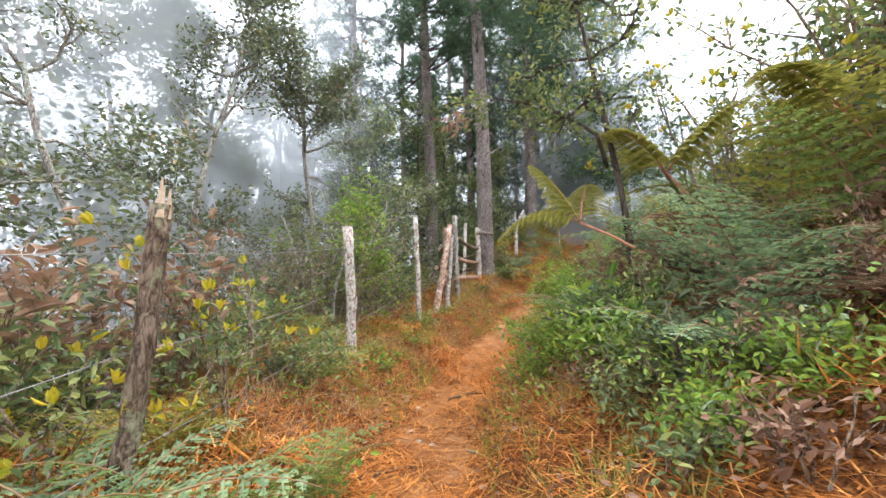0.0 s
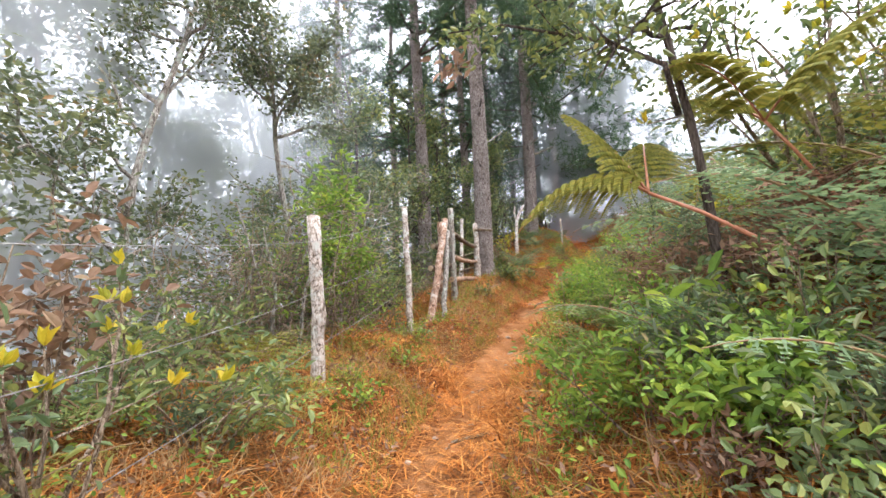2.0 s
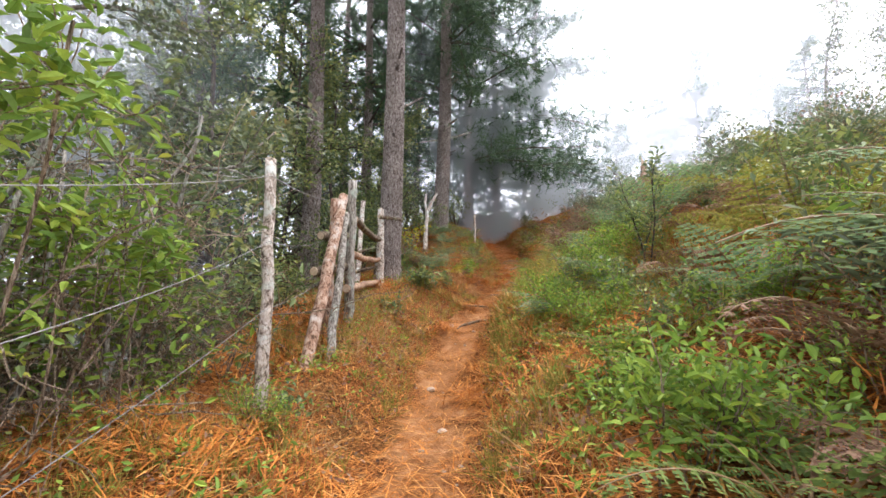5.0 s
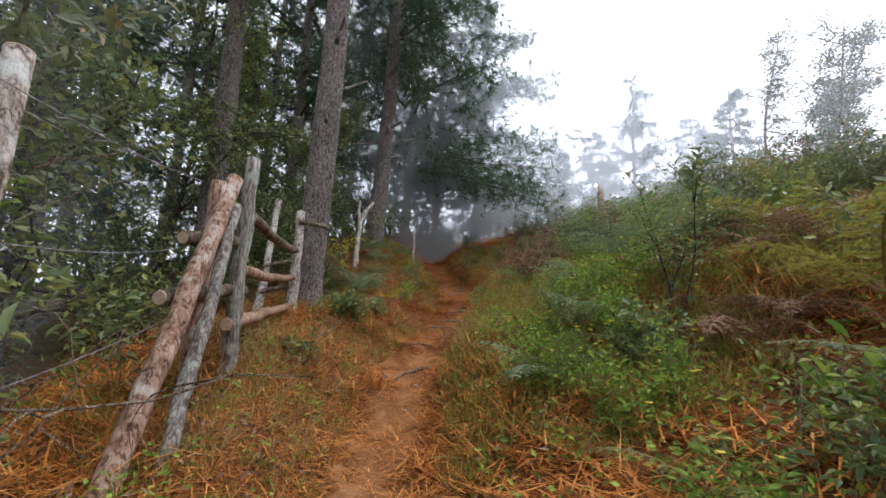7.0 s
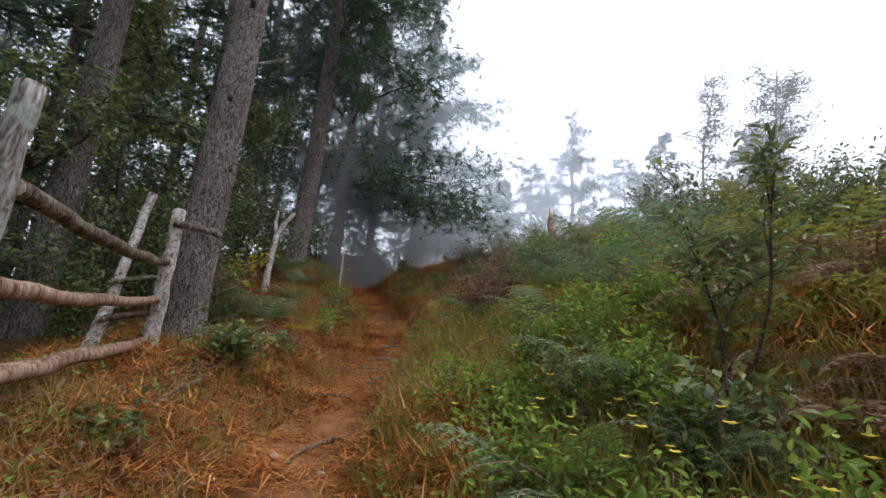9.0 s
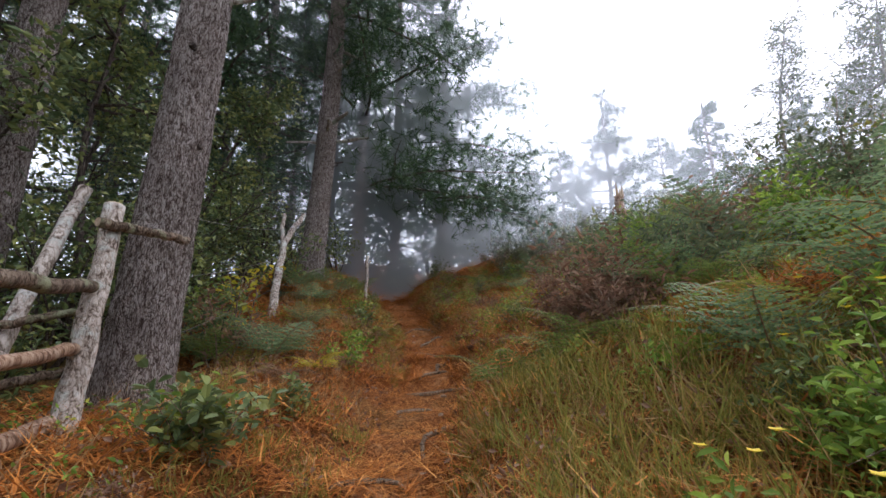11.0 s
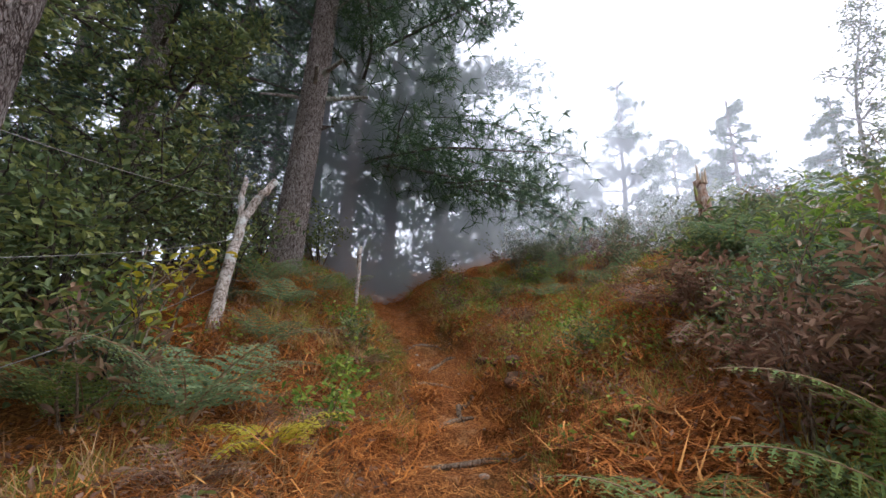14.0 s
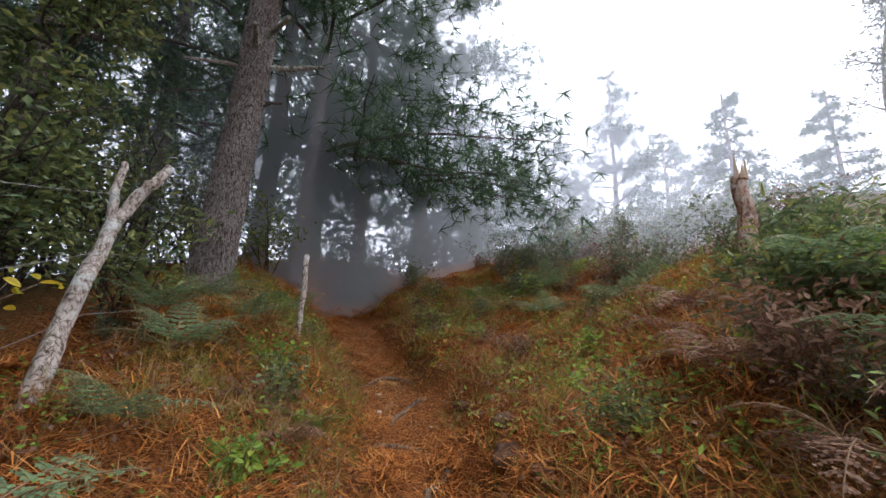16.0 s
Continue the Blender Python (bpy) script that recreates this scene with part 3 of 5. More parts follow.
def bush_parts(t, height, spread, stems, leaves, lm, bark, leaf, shape=LEAF, up=0.9, clump=0.05, tip_mat=None, whorl=False):
    """Stems from one root, each a part, with leaves along them."""
    green, young = Geo(), Geo()
    per = max(3, leaves // stems)
    for k in range(stems):
        az = k * 6.283 / stems + rng.uniform(-0.5, 0.5)
        tilt = rng.uniform(0.15, 1.0) * spread / height
        st = wander((rng.normal(0, 0.04), rng.normal(0, 0.04), -0.05), (math.cos(az) * tilt, math.sin(az) * tilt, up), height * rng.uniform(0.6, 1.1), 7 if height > 0.62 else 4, 0.28)
        stick = Geo().tube(st, np.linspace(0.010, 0.003, len(st)) * max(0.6, height), 4, cap=False)
        lines = [st]
        for j in range(3):
            q, dd = along(st, 1, 0.3, 0.9)
            tw = wander(q[0], dd[0] + rng.normal(0, 0.6, 3), height * 0.3, 2, 0.35)
            stick.tube(tw, np.linspace(0.005, 0.002, 3) * max(0.6, height), 3, cap=False)
            lines.append(tw)
        part("stem", stick, bark, t)
        for line in lines:
            n = max(2, per // 4)
            q, dd = along(line, n, 0.25, 1.0)
            q = q + rng.normal(0, clump, q.shape)
            green.leaves(q, dd * 0.5 + scatter_dirs(n, 0.1), scatter_dirs(n, 1.3, 0.7), leaf[0] * rng.uniform(0.6, 1.3, n), leaf[1] * rng.uniform(0.75, 1.2, n), shape)
            if tip_mat:
                n = 6
                d = unit(np.array([0, 0, 0.7]) + dd[-1] * 0.5 + rng.normal(0, 0.4, (n, 3)))
                young.leaves(np.tile(line[-1], (n, 1)) + d * 0.01, d, rng.normal(0, 1, (n, 3)), leaf[0] * rng.uniform(0.75, 1.15, n), leaf[1], shape)
    part("foliage", green, lm, t)
    if tip_mat:
        part("young_leaves", young, tip_mat, t, "bright yellow-green shoot tips")


def bush(name, label, x, y, height, spread, stems, leaves, lm, leaf=(0.06, 0.03), bark=None, shape=LEAF, group="", tip=None, clump=0.05, up=0.9, flowers=0, category="shrub"):
    t = thing(name, label, category, group, (x, y, gz(x, y) - 0.02))
    bush_parts(t, height, spread, stems, leaves, lm, bark or BARK_TWIG, leaf, shape, up, clump, tip)
    for k in range(flowers):
        g = Geo()
        c = np.array([rng.normal(0, spread * 0.45), rng.normal(0, spread * 0.45), height * rng.uniform(0.6, 1.0)])
        az = np.arange(5) * 1.257
        d = np.stack([np.cos(az), np.sin(az), np.full(5, 0.35)], 1)
        g.leaves(np.tile(c, (5, 1)), d, np.tile((0, 0, 1.0), (5, 1)), 0.022, 0.018, CHIP)
        part("flower", g, PETAL, t, "small five-petalled yellow flower")
    return t


# ---------------------------------------------------------------- fence and stile
def pole(pts, radii, material, seg=12, wob=0.06):
    pts = np.asarray(pts, float)
    u = np.linspace(0, 1, len(pts))
    fine = np.linspace(0, 1, 14)
    p = np.stack([np.interp(fine, u, pts[:, k]) for k in range(3)], 1)
    p[1:-1] += rng.normal(0, 0.006, (12, 3))
    r = np.interp(fine, np.linspace(0, 1, len(radii)), radii) * rng.uniform(0.95, 1.05, 14)
    return Geo().tube(p, r, seg, wob)


def fence_post(label, foot, head, radius, material, broken=False, group="posts of the wire fence"):
    foot, head = np.array(foot, float), np.array(head, float)
    t = thing("fence_post", label, "fence post", group, foot)
    top = head - foot
    mid = top * 0.5 + np.array([0.02, 0.01, 0])
    part("shaft", pole([(0, 0, -0.3), mid * 0.3, mid, top], [radius * 1.05, radius, radius * 0.92, radius * 0.95], material), material, t, "", True)
    if broken:
        g = Geo()
        for k in range(5):
            az = k * 1.3
            b = top + np.array([math.cos(az), math.sin(az), 0]) * radius * 0.6
            g.tube([b - (0, 0, 0.06), b + np.array([0.01, 0, 0.02 + 0.05 * (k % 3)])], [0.02, 0.004], 4)
        part("splintered_end", g, CUT_WOOD, t)
    else:
        d = unit(top)
        part("sawn_end", Geo().tube([top - d * 0.01, top + d * 0.006, top + d * 0.012], [radius * 0.9, radius * 0.86, radius * 0.5], 10), CUT_WOOD, t)
    return t


P1, P1T = (-1.22, 1.66, gz(-1.22, 1.66)), (-1.13, 1.70, 1.95)
P2, P2T = (-0.95, 4.47, min(0.94, gz(-0.95, 4.47))), (-1.01, 4.57, 2.40)
P3, P3T = (-0.36, 6.40, gz(-0.36, 6.4)), (-0.40, 6.62, 2.95)
fence_post("dark leaning post with pale lichen and a broken top", P1, P1T, 0.043, POST_DARK, True)
fence_post("pale grey barked post standing upright in litter", P2, P2T, 0.055, POST_PALE)
fence_post("thin grey post standing in the thicket edge", P3, P3T, 0.042, POST_PALE)

STILE = "posts and rails of the stile"


def stile_pole(name, label, a, b, r0, r1, material, bow=(0, 0, 0), rest=True):
    a, b = np.array(a, float), np.array(b, float)
    t = thing(name, label, "stile pole", STILE, a)
    part("shaft", pole([(0, 0, 0), (b - a) * 0.33 + np.array(bow), (b - a) * 0.7 + np.array(bow), b - a], [r0, (r0 + r1) / 2 * 1.03, r1 * 1.02, r1], material), material, t, "", True)
    for p, r, s in ((b - a, r1, 1), ((0, 0, 0), r0, -1)):
        d = unit(b - a) * s
        p = np.array(p, float)
        part("sawn_end", Geo().tube([p - d * 0.01, p + d * 0.006], [r * 0.9, r * 0.8], 10), CUT_WOOD, t)
    return t


TX, TY = 0.28, 8.42
stile_pole("stile_post", "tall grey barked post of the stile, weathered and lichened", (TX, TY, gz(TX, TY) - 0.3), (TX, TY, 3.34), 0.056, 0.052, BARK_GREY)
stile_pole("stile_post", "reddish debarked post standing behind the tall one", (0.02, 8.3, gz(0.02, 8.3) - 0.3), (0.09, 8.15, 3.05), 0.055, 0.05, POST_RED)
stile_pole("stile_brace", "thick reddish brace leaning on the tall post", (-0.15, 7.22, gz(-0.15, 7.22) - 0.1), (0.18, 8.28, 3.12), 0.058, 0.054, POST_RED)
stile_pole("stile_brace", "thin grey cracked brace leaning on the tall post", (0.06, 7.38, gz(0.06, 7.38) - 0.1), (0.21, 8.26, 2.92), 0.042, 0.037, BARK_GREY)
RX, RY = 0.92, 10.85
stile_pole("stile_post", "white barkless post at the end of the rails", (RX - 0.02, RY - 0.12, gz(RX, RY) - 0.3), (RX + 0.02, RY + 0.12, 3.56), 0.075, 0.058, POST_PALE, (0.02, 0.03, 0))
stile_pole("stile_post", "slim pale leaning post behind the rails", (0.50, 10.5, gz(0.50, 10.5) - 0.2), (0.68, 11.5, 3.80), 0.055, 0.042, POST_PALE)
stile_pole("stile_rail", "crooked weathered upper rail, dipping in the middle", (0.32, 8.46, 2.90), (0.93, 10.92, 3.02), 0.045, 0.04, POST_DARK, (0.02, 0, -0.05))
stile_pole("stile_rail", "curved tan middle rail", (0.30, 8.48, 2.50), (0.92, 10.9, 2.66), 0.045, 0.036, RAIL_TAN, (0.03, 0, -0.03))
stile_pole("stile_rail", "straight tan bottom rail", (0.24, 8.36, 2.10), (0.92, 10.9, 2.28), 0.05, 0.045, RAIL_TAN)
stile_pole("stile_rail", "thin dark rail tied behind the others", (0.56, 10.85, 2.78), (0.95, 10.98, 2.90), 0.025, 0.022, POST_DARK)
stile_pole("stile_rail", "thin dark lower rail tied behind the others", (0.53, 10.7, 2.44), (0.94, 10.96, 2.56), 0.028, 0.024, POST_DARK)
stile_pole("stile_rail", "short dark rail between the two near posts", (-0.05, 7.95, 2.62), (0.3, 8.5, 2.72), 0.045, 0.04, POST_DARK)
stile_pole("stile_rail", "short mossy rail between the two near posts", (-0.1, 7.8, 2.25), (0.32, 8.55, 2.36), 0.05, 0.045, POST_DARK)
stile_pole("stile_rail", "dark bar nailed from the end post to the pine", (0.9, 10.82, 3.40), (1.36, 11.2, 3.44), 0.034, 0.03, POST_DARK)


def wire(label, pts, sag=0.06, barb=0.11):
    t = thing("barbed_wire", label, "barbed wire", "strands of the wire fence", pts[0])
    line = []
    o = np.array(pts[0], float)
    for a, b in zip(pts[:-1], pts[1:]):
        a, b = np.array(a, float) - o, np.array(b, float) - o
        for u in np.linspace(0, 1, 12, endpoint=False):
            line.append(a + (b - a) * u + np.array([0, 0, -sag * 4 * u * (1 - u)]))
    line.append(np.array(pts[-1], float) - o)
    line = np.array(line)
    part("strand", Geo().tube(line, 0.0021, 5), WIRE, t)
    total = np.linalg.norm(np.diff(line, axis=0), axis=1).sum()
    g = Geo()
    for u in np.arange(0.02, 0.98, barb / total):
        i = u * (len(line) - 1)
        p = line[int(i)] * (1 - i % 1) + line[int(i) + 1] * (i % 1)
        for k in range(2):
            d = unit(rng.normal(0, 1, 3)) * 0.018
            g.tube([p - d * 0.7, p + d * 0.7], 0.0011, 3, cap=False)
    tagged(part("barbs", g, WIRE, t), kind="stuff")
    return t


def lift(p, h):
    return (p[0], p[1], h)


A_AT = (1.15, 11.42)
for h1, h2, h3, h4, sag in ((1.75, 2.18, 2.78, 3.05, 0.03), (1.36, 1.78, 2.35, 2.62, 0.05), (0.98, 1.36, 1.92, 2.2, 0.03)):
    wire("rusty sagging barbed wire strung between the posts", [(-1.35, -1.5, h1 - 0.35), lift(P1, h1), lift(P2, h2), lift(P3, h3), (0.0, 8.2, h4)], sag)
FORK = (2.4, 13.62)
for h1, h2 in ((3.75, 4.55), (3.2, 4.15), (2.7, 3.75)):
    wire("thin barbed wire from the pine to the forked post", [(1.2, 11.6, h1), (2.5, 13.95, h2 - 0.15), (3.4, 15.7, h2 + 0.25)], 0.05)

# forked dead post beside the second pine
fk = thing("forked_post", "pale forked dead branch used as a fence post", "fence post", "posts of the wire fence", (FORK[0], FORK[1], gz(*FORK)))
hf = 4.25 - gz(*FORK)
part("shaft", pole([(-0.03, -0.1, -0.2), (0.05, 0.2, hf * 0.5), (0.14, 0.48, hf)], [0.06, 0.052, 0.046], POST_PALE), POST_PALE, fk, "", True)
part("prong", pole([(0.13, 0.47, hf - 0.05), (0.25, 0.5, hf + 0.25), (0.40, 0.52, hf + 0.48)], [0.044, 0.04, 0.034], POST_PALE), POST_PALE, fk, "", True)
part("prong", pole([(0.13, 0.47, hf - 0.05), (0.10, 0.52, hf + 0.2), (0.12, 0.58, hf + 0.46)], [0.035, 0.03, 0.022], POST_PALE), POST_PALE, fk, "", True)
st = beside(14.6, -1.05)
fence_post("short thin grey stake beside the trail", (st[0], st[1], gz(*st)), (st[0] + 0.05, st[1] + 0.1, gz(*st) + 0.85), 0.03, POST_PALE)


# ---------------------------------------------------------------- the pines of the wood
def tree_at(x, y, dz=0.0):
    return (x, y, gz(x, y) + dz)


pine_tree("pine_tree", "big pine with cracked grey bark beside the stile", tree_at(*A_AT), 19, 0.215, 9.5, 9, 3.4, 2200, (0.01, 0.02), 5, near=True, snags=((3.4, -15, 0.42, 0.028), (4.1, -100, 0.10, 0.05), (2.75, -105, 0.04, 0.05), (1.9, -60, 0.03, 0.045)))
pine_tree("pine_tree", "tall pine with lichened bark and dead stubs", tree_at(3.36, 15.85, -0.12), 18, 0.225, 6.5, 10, 3.6, 2600, (0.03, 0.02), 8, near=True, snags=((3.0, -20, 0.7, 0.045), (3.15, -110, 0.35, 0.05), (3.35, -70, 0.5, 0.05), (4.6, -80, 0.4, 0.045), (2.9, 170, 0.6, 0.03), (5.3, 0, 0.8, 0.04)))
pine_tree("pine_tree", "straight pine behind the stile, trunk greyish", tree_at(-0.33, 13.1), 18, 0.2, 7.5, 11, 3.4, 2400, (0.0, 0.01), 6, near=True)
for x, y, h, r, first, reach, tufts in ((4.6, 19.8, 18, 0.2, 4.6, 4.2, 2600), (9.4, 21.2, 17, 0.2, 3.6, 4.6, 3000), (7.0, 23.5, 19, 0.2, 2.6, 4.6, 2400), (5.0, 18.1, 17, 0.15, 3.6, 5.3, 2800), (6.6, 19.2, 17, 0.15, 3.4, 4.8, 2200), (2.6, 19.5, 17, 0.16, 5.5, 3.0, 1200),
                                        (1.2, 17.2, 18, 0.17, 6, 3.0, 1100), (0.6, 21, 18, 0.17, 4.5, 3.2, 1300), (-1.6, 17.5, 17, 0.15, 5, 3.0, 1200), (-2.6, 13.2, 16, 0.14, 4, 3.0, 1300),
                                        (-3.8, 18.5, 17, 0.16, 5, 3.2, 1200), (4.4, 24.5, 19, 0.18, 3.5, 3.8, 1800), (-6.5, 21, 18, 0.16, 4, 3.4, 1200),
                                        (-1.2, 24, 19, 0.18, 3, 3.6, 1500), (1.9, 27, 20, 0.18, 3, 3.8, 1500), (-5.0, 26, 19, 0.2, 3, 3.8, 1300),
                                        (-9.5, 25, 18, 0.2, 3, 3.8, 1200)):
    pine_tree("pine_tree", "slender forest pine half hidden in mist", tree_at(x, y), h * rng.uniform(0.92, 1.05), r, first * 0.6, 13, reach, int(tufts * 1.05), (rng.normal(0, 0.012), rng.normal(0, 0.012)), 4, "pines of the wood", 0.3)
# young pines up the open slope, pale in the mist
for x, y, top, r, reach in ((17.5, 19.6, 15.6, 0.12, 2.7), (20.4, 16.5, 14.2, 0.11, 2.4), (15.0, 22.5, 12.0, 0.1, 2.3), (23.5, 20.5, 15.5, 0.11, 2.6), (12.3, 23.8, 11.0, 0.1, 2.3), (24.5, 14.2, 14.8, 0.12, 2.4), (18.6, 23.5, 14.4, 0.11, 2.4)):
    pine_tree("young_pine", "young feathery pine on the misty slope", tree_at(x, y), max(4.0, top - gz(x, y)), r, 0.5, 13, reach, 1400, (0, 0), 0, "young pines on the open slope", 0.1, 0.24)

# ---------------------------------------------------------------- broadleaf trees
for x, y, h, r, sp, n, ln in ((-3.2, 5.2, 7.0, 0.06, 2.2, 4200, (0.02, 0.03)), (-4.6, 8.0, 8.0, 0.07, 2.6, 5200, (0.03, 0.02)), (-2.6, 8.6, 6.5, 0.07, 2.2, 5200, (0.05, 0)),
                              (-5.8, 4.6, 7.5, 0.07, 2.6, 4200, (0, 0.03)), (-3.4, 11.0, 8.5, 0.08, 2.6, 4800, (0.03, 0)), (-7.5, 9.5, 9.5, 0.09, 3.0, 4400, (0, 0)),
                              (-6.6, 14, 10, 0.09, 3.0, 4400, (0, 0)), (-9.5, 6.0, 9, 0.09, 3.2, 3600, (0, 0))):
    leafy_tree("broadleaf_tree", "thin misty broadleaf tree with small dull leaves", tree_at(x, y), h, r, sp, 22, int(n * 2.4), LEAF_GREY, BARK_GREY, (0.08, 0.042), ln, 0.08, "trees below the fence", 0.2, CHIP)
wide = [o for o in scene.objects if o.name.startswith("broadleaf_tree") and o.parent is None]
for k, (x, y) in enumerate(((-4.3, 3.3), (-5.2, 6.3), (-3.9, 9.9), (-7.4, 3.0), (-4.4, 12.6))):
    copy_thing(wide[k], pose(*tree_at(x, y), 0, 0, 70 + 95 * k))
for x, y, h in ((13.2, 11.5, 11.2), (14.6, 10.3, 11.4), (12.4, 9.4, 10.0), (15.8, 11.0, 10.6)):
    leafy_tree("slender_tree", "slender open-crowned tree on the ridge", tree_at(x, y), max(3.0, h - gz(x, y)), 0.05, 1.1, 24, 2000, LEAF_GREY, BARK_GREY, (0.085, 0.036), (0.03, 0.0), 0.25, "slender trees on the ridge")
# dark leafy trees crowding the stile from behind
for x, y, h, sp, n in ((-1.5, 9.9, 6.0, 1.8, 4600), (-2.4, 11.9, 6.5, 2.0, 4600), (0.2, 14.4, 4.8, 1.6, 5200), (1.3, 15.6, 4.6, 1.5, 5200), (-1.0, 13.4, 6.2, 1.9, 5600), (-0.4, 16.2, 6.5, 2.0, 5600)):
    leafy_tree("dark_leaved_tree", "dense dark green broadleaf tree crowding behind the stile", tree_at(x, y), h, 0.06, sp, 24, n, LEAF_DARK, BARK_DARK, (0.10, 0.05), (0.02, 0.0), 0.15, "dark trees behind the stile", 0.2, CHIP)
# pale crooked trunk behind the brown shrub
leafy_tree("crooked_tree", "pale crooked thin-trunked tree behind the fence", tree_at(-2.75, 3.6), 5.2, 0.045, 1.6, 12, 1500, LEAF_GREY, BARK_GREY, (0.06, 0.03), (-0.05, 0.02), 0.45, "trees below the fence", 0.35)
# small tree on the bank whose bough reaches over the trail
RT = (1.5, 3.3)
rt = leafy_tree("overhanging_tree", "small dark-leaved tree on the bank with a bough over the trail", tree_at(*RT), 3.3, 0.032, 1.0, 16, 2000, LEAF_DARK, BARK_DARK, (0.06, 0.03), (-0.08, -0.03), 0.45, "", 0.15)
o = np.array(tree_at(*RT))
bough = np.array([(1.30, 3.2, 2.55), (1.2, 3.1, 2.78), (1.0, 3.3, 3.05), (0.77, 3.46, 3.22), (0.45, 3.45, 3.28), (0.12, 3.4, 3.2)]) - o
part("bough", Geo().tube(bough, np.linspace(0.018, 0.005, 6), 6), BARK_DARK, rt, "", True)
g = Geo()
for k in range(12):
    q, dd = along(bough, 1, 0.35, 1.0)
    tw = wander(q[0], dd[0] * 0.6 + rng.normal(0, 0.6, 3), 0.35, 4, 0.3)
    part("twig", Geo().tube(tw, np.linspace(0.005, 0.002, 5), 4), BARK_DARK, rt)
    q, dd = along(tw, 46, 0.1, 1.0)
    q = q + rng.normal(0, 0.045, q.shape)
    g.leaves(q, dd * 0.5 + scatter_dirs(46, 0.1), scatter_dirs(46, 1.2), 0.06 * rng.uniform(0.6, 1.2, 46), 0.028, LEAF)
part("bough_leaves", g, LEAF_DARK, rt)
g = Geo()
q = np.array((0.16, 3.72, 3.2)) - o + rng.normal(0, 0.05, (24, 3))
g.leaves(q, scatter_dirs(24, -0.4), scatter_dirs(24, 0.6), 0.09, 0.04, LEAF)
part("dead_leaves", g, LEAF_BROWN, rt, "bunch of dead brown leaves")

# ---------------------------------------------------------------- thicket behind the fence
def thicket(label, x, y, height, spread, canes, leaves, lm):
    t = thing("thicket", label, "thicket", "brush behind the fence", (x, y, gz(x, y) - 0.05))
    twigs, leafy = Geo(), Geo()
    for k in range(canes):
        a = rng.uniform(0, 6.28)
        root = (math.cos(a) * spread * rng.uniform(0, 0.8), math.sin(a) * spread * rng.uniform(0, 0.8), -0.1)
        st = wander(root, (rng.normal(0, 0.22), rng.normal(0, 0.22), 1), height * rng.uniform(0.5, 1.2), 9, 0.38, 0.02)
        r = rng.uniform(0.004, 0.014)
        if k < 5:
            st = wander(root, (rng.normal(0, 0.12), rng.normal(0, 0.12), 1), height * rng.uniform(0.7, 1.1), 9, 0.2)
            part("cane", Geo().tube(st, np.linspace(0.028, 0.008, 10), 6, 0.05), BARK_GREY, t)
        else:
            twigs.tube(st, np.linspace(r, 0.002, 10), 4, cap=False)
        for j in range(5):
            q, dd = along(st, 1, 0.2, 0.95)
            tw = wander(q[0], dd[0] * 0.3 + rng.normal(0, 0.8, 3), rng.uniform(0.3, 0.9), 6, 0.55, 0.10)
            twigs.tube(tw, np.linspace(0.005, 0.0015, 7), 3, cap=False)
            if j == 0:
                n = max(2, leaves // canes)
                q, dd = along(tw, n, 0.0, 1.0)
                q = q + rng.normal(0, 0.08, q.shape) + np.array([0, 0, 0.1])
                leafy.leaves(q, scatter_dirs(n, 0.0), scatter_dirs(n, 1.2), 0.07 * rng.uniform(0.6, 1.3, n), 0.033, LEAF)
    tagged(part("brushwood", twigs, BARK_TWIG, t, "tangle of bare grey-brown twigs"), kind="stuff")
    part("foliage", leafy, lm, t)
    return t


for x, y, h, sp, c, n, lm in ((-1.55, 5.3, 2.0, 0.7, 56, 700, LEAF_DARK), (-1.25, 6.3, 2.1, 0.7, 50, 900, LEAF_GREEN), (-2.2, 6.2, 2.3, 0.8, 46, 1100, LEAF_GREY),
                              (-0.95, 7.3, 2.0, 0.6, 40, 700, LEAF_DARK), (-2.0, 7.6, 2.5, 0.8, 40, 1200, LEAF_GREY), (-2.6, 4.9, 2.0, 0.8, 40, 800, LEAF_GREY)):
    thicket("tangled leggy thicket of dry twigs and small leaves", x - 0.2, y, h, sp, c, int(n * 2.2), lm)
# leafy green heads of the thicket
for x, y, z, s, n in ((-0.95, 5.7, 2.55, 0.35, 260), (-0.8, 6.1, 2.3, 0.28, 200), (-0.85, 5.2, 2.9, 0.4, 260), (-1.2, 5.9, 3.2, 0.45, 260)):
    t = thing("leafy_climber", "fresh green leaf cluster climbing over the thicket", "climber", "climbers on the thicket", (x, y, z - 1.2))
    g = Geo()
    line = wander((-0.2, 0, 0), (0.2, 0, 1), 1.2, 6, 0.3)
    part("stem", Geo().tube(line, 0.006, 5), BARK_TWIG, t)
    for k in range(9):
        tw = wander(line[-2], rng.normal(0, 1, 3), s * 1.2, 4, 0.4)
        part("twig", Geo().tube(tw, 0.003, 4), BARK_TWIG, t)
        m = n // 9
        q, dd = along(tw, m, 0.1, 1)
        g.leaves(q + rng.normal(0, 0.06, q.shape), scatter_dirs(m, 0.1), scatter_dirs(m, 1.2), 0.085 * rng.uniform(0.6, 1.2, m), 0.035, LEAF)
    part("foliage", g, LEAF_GREEN, t)

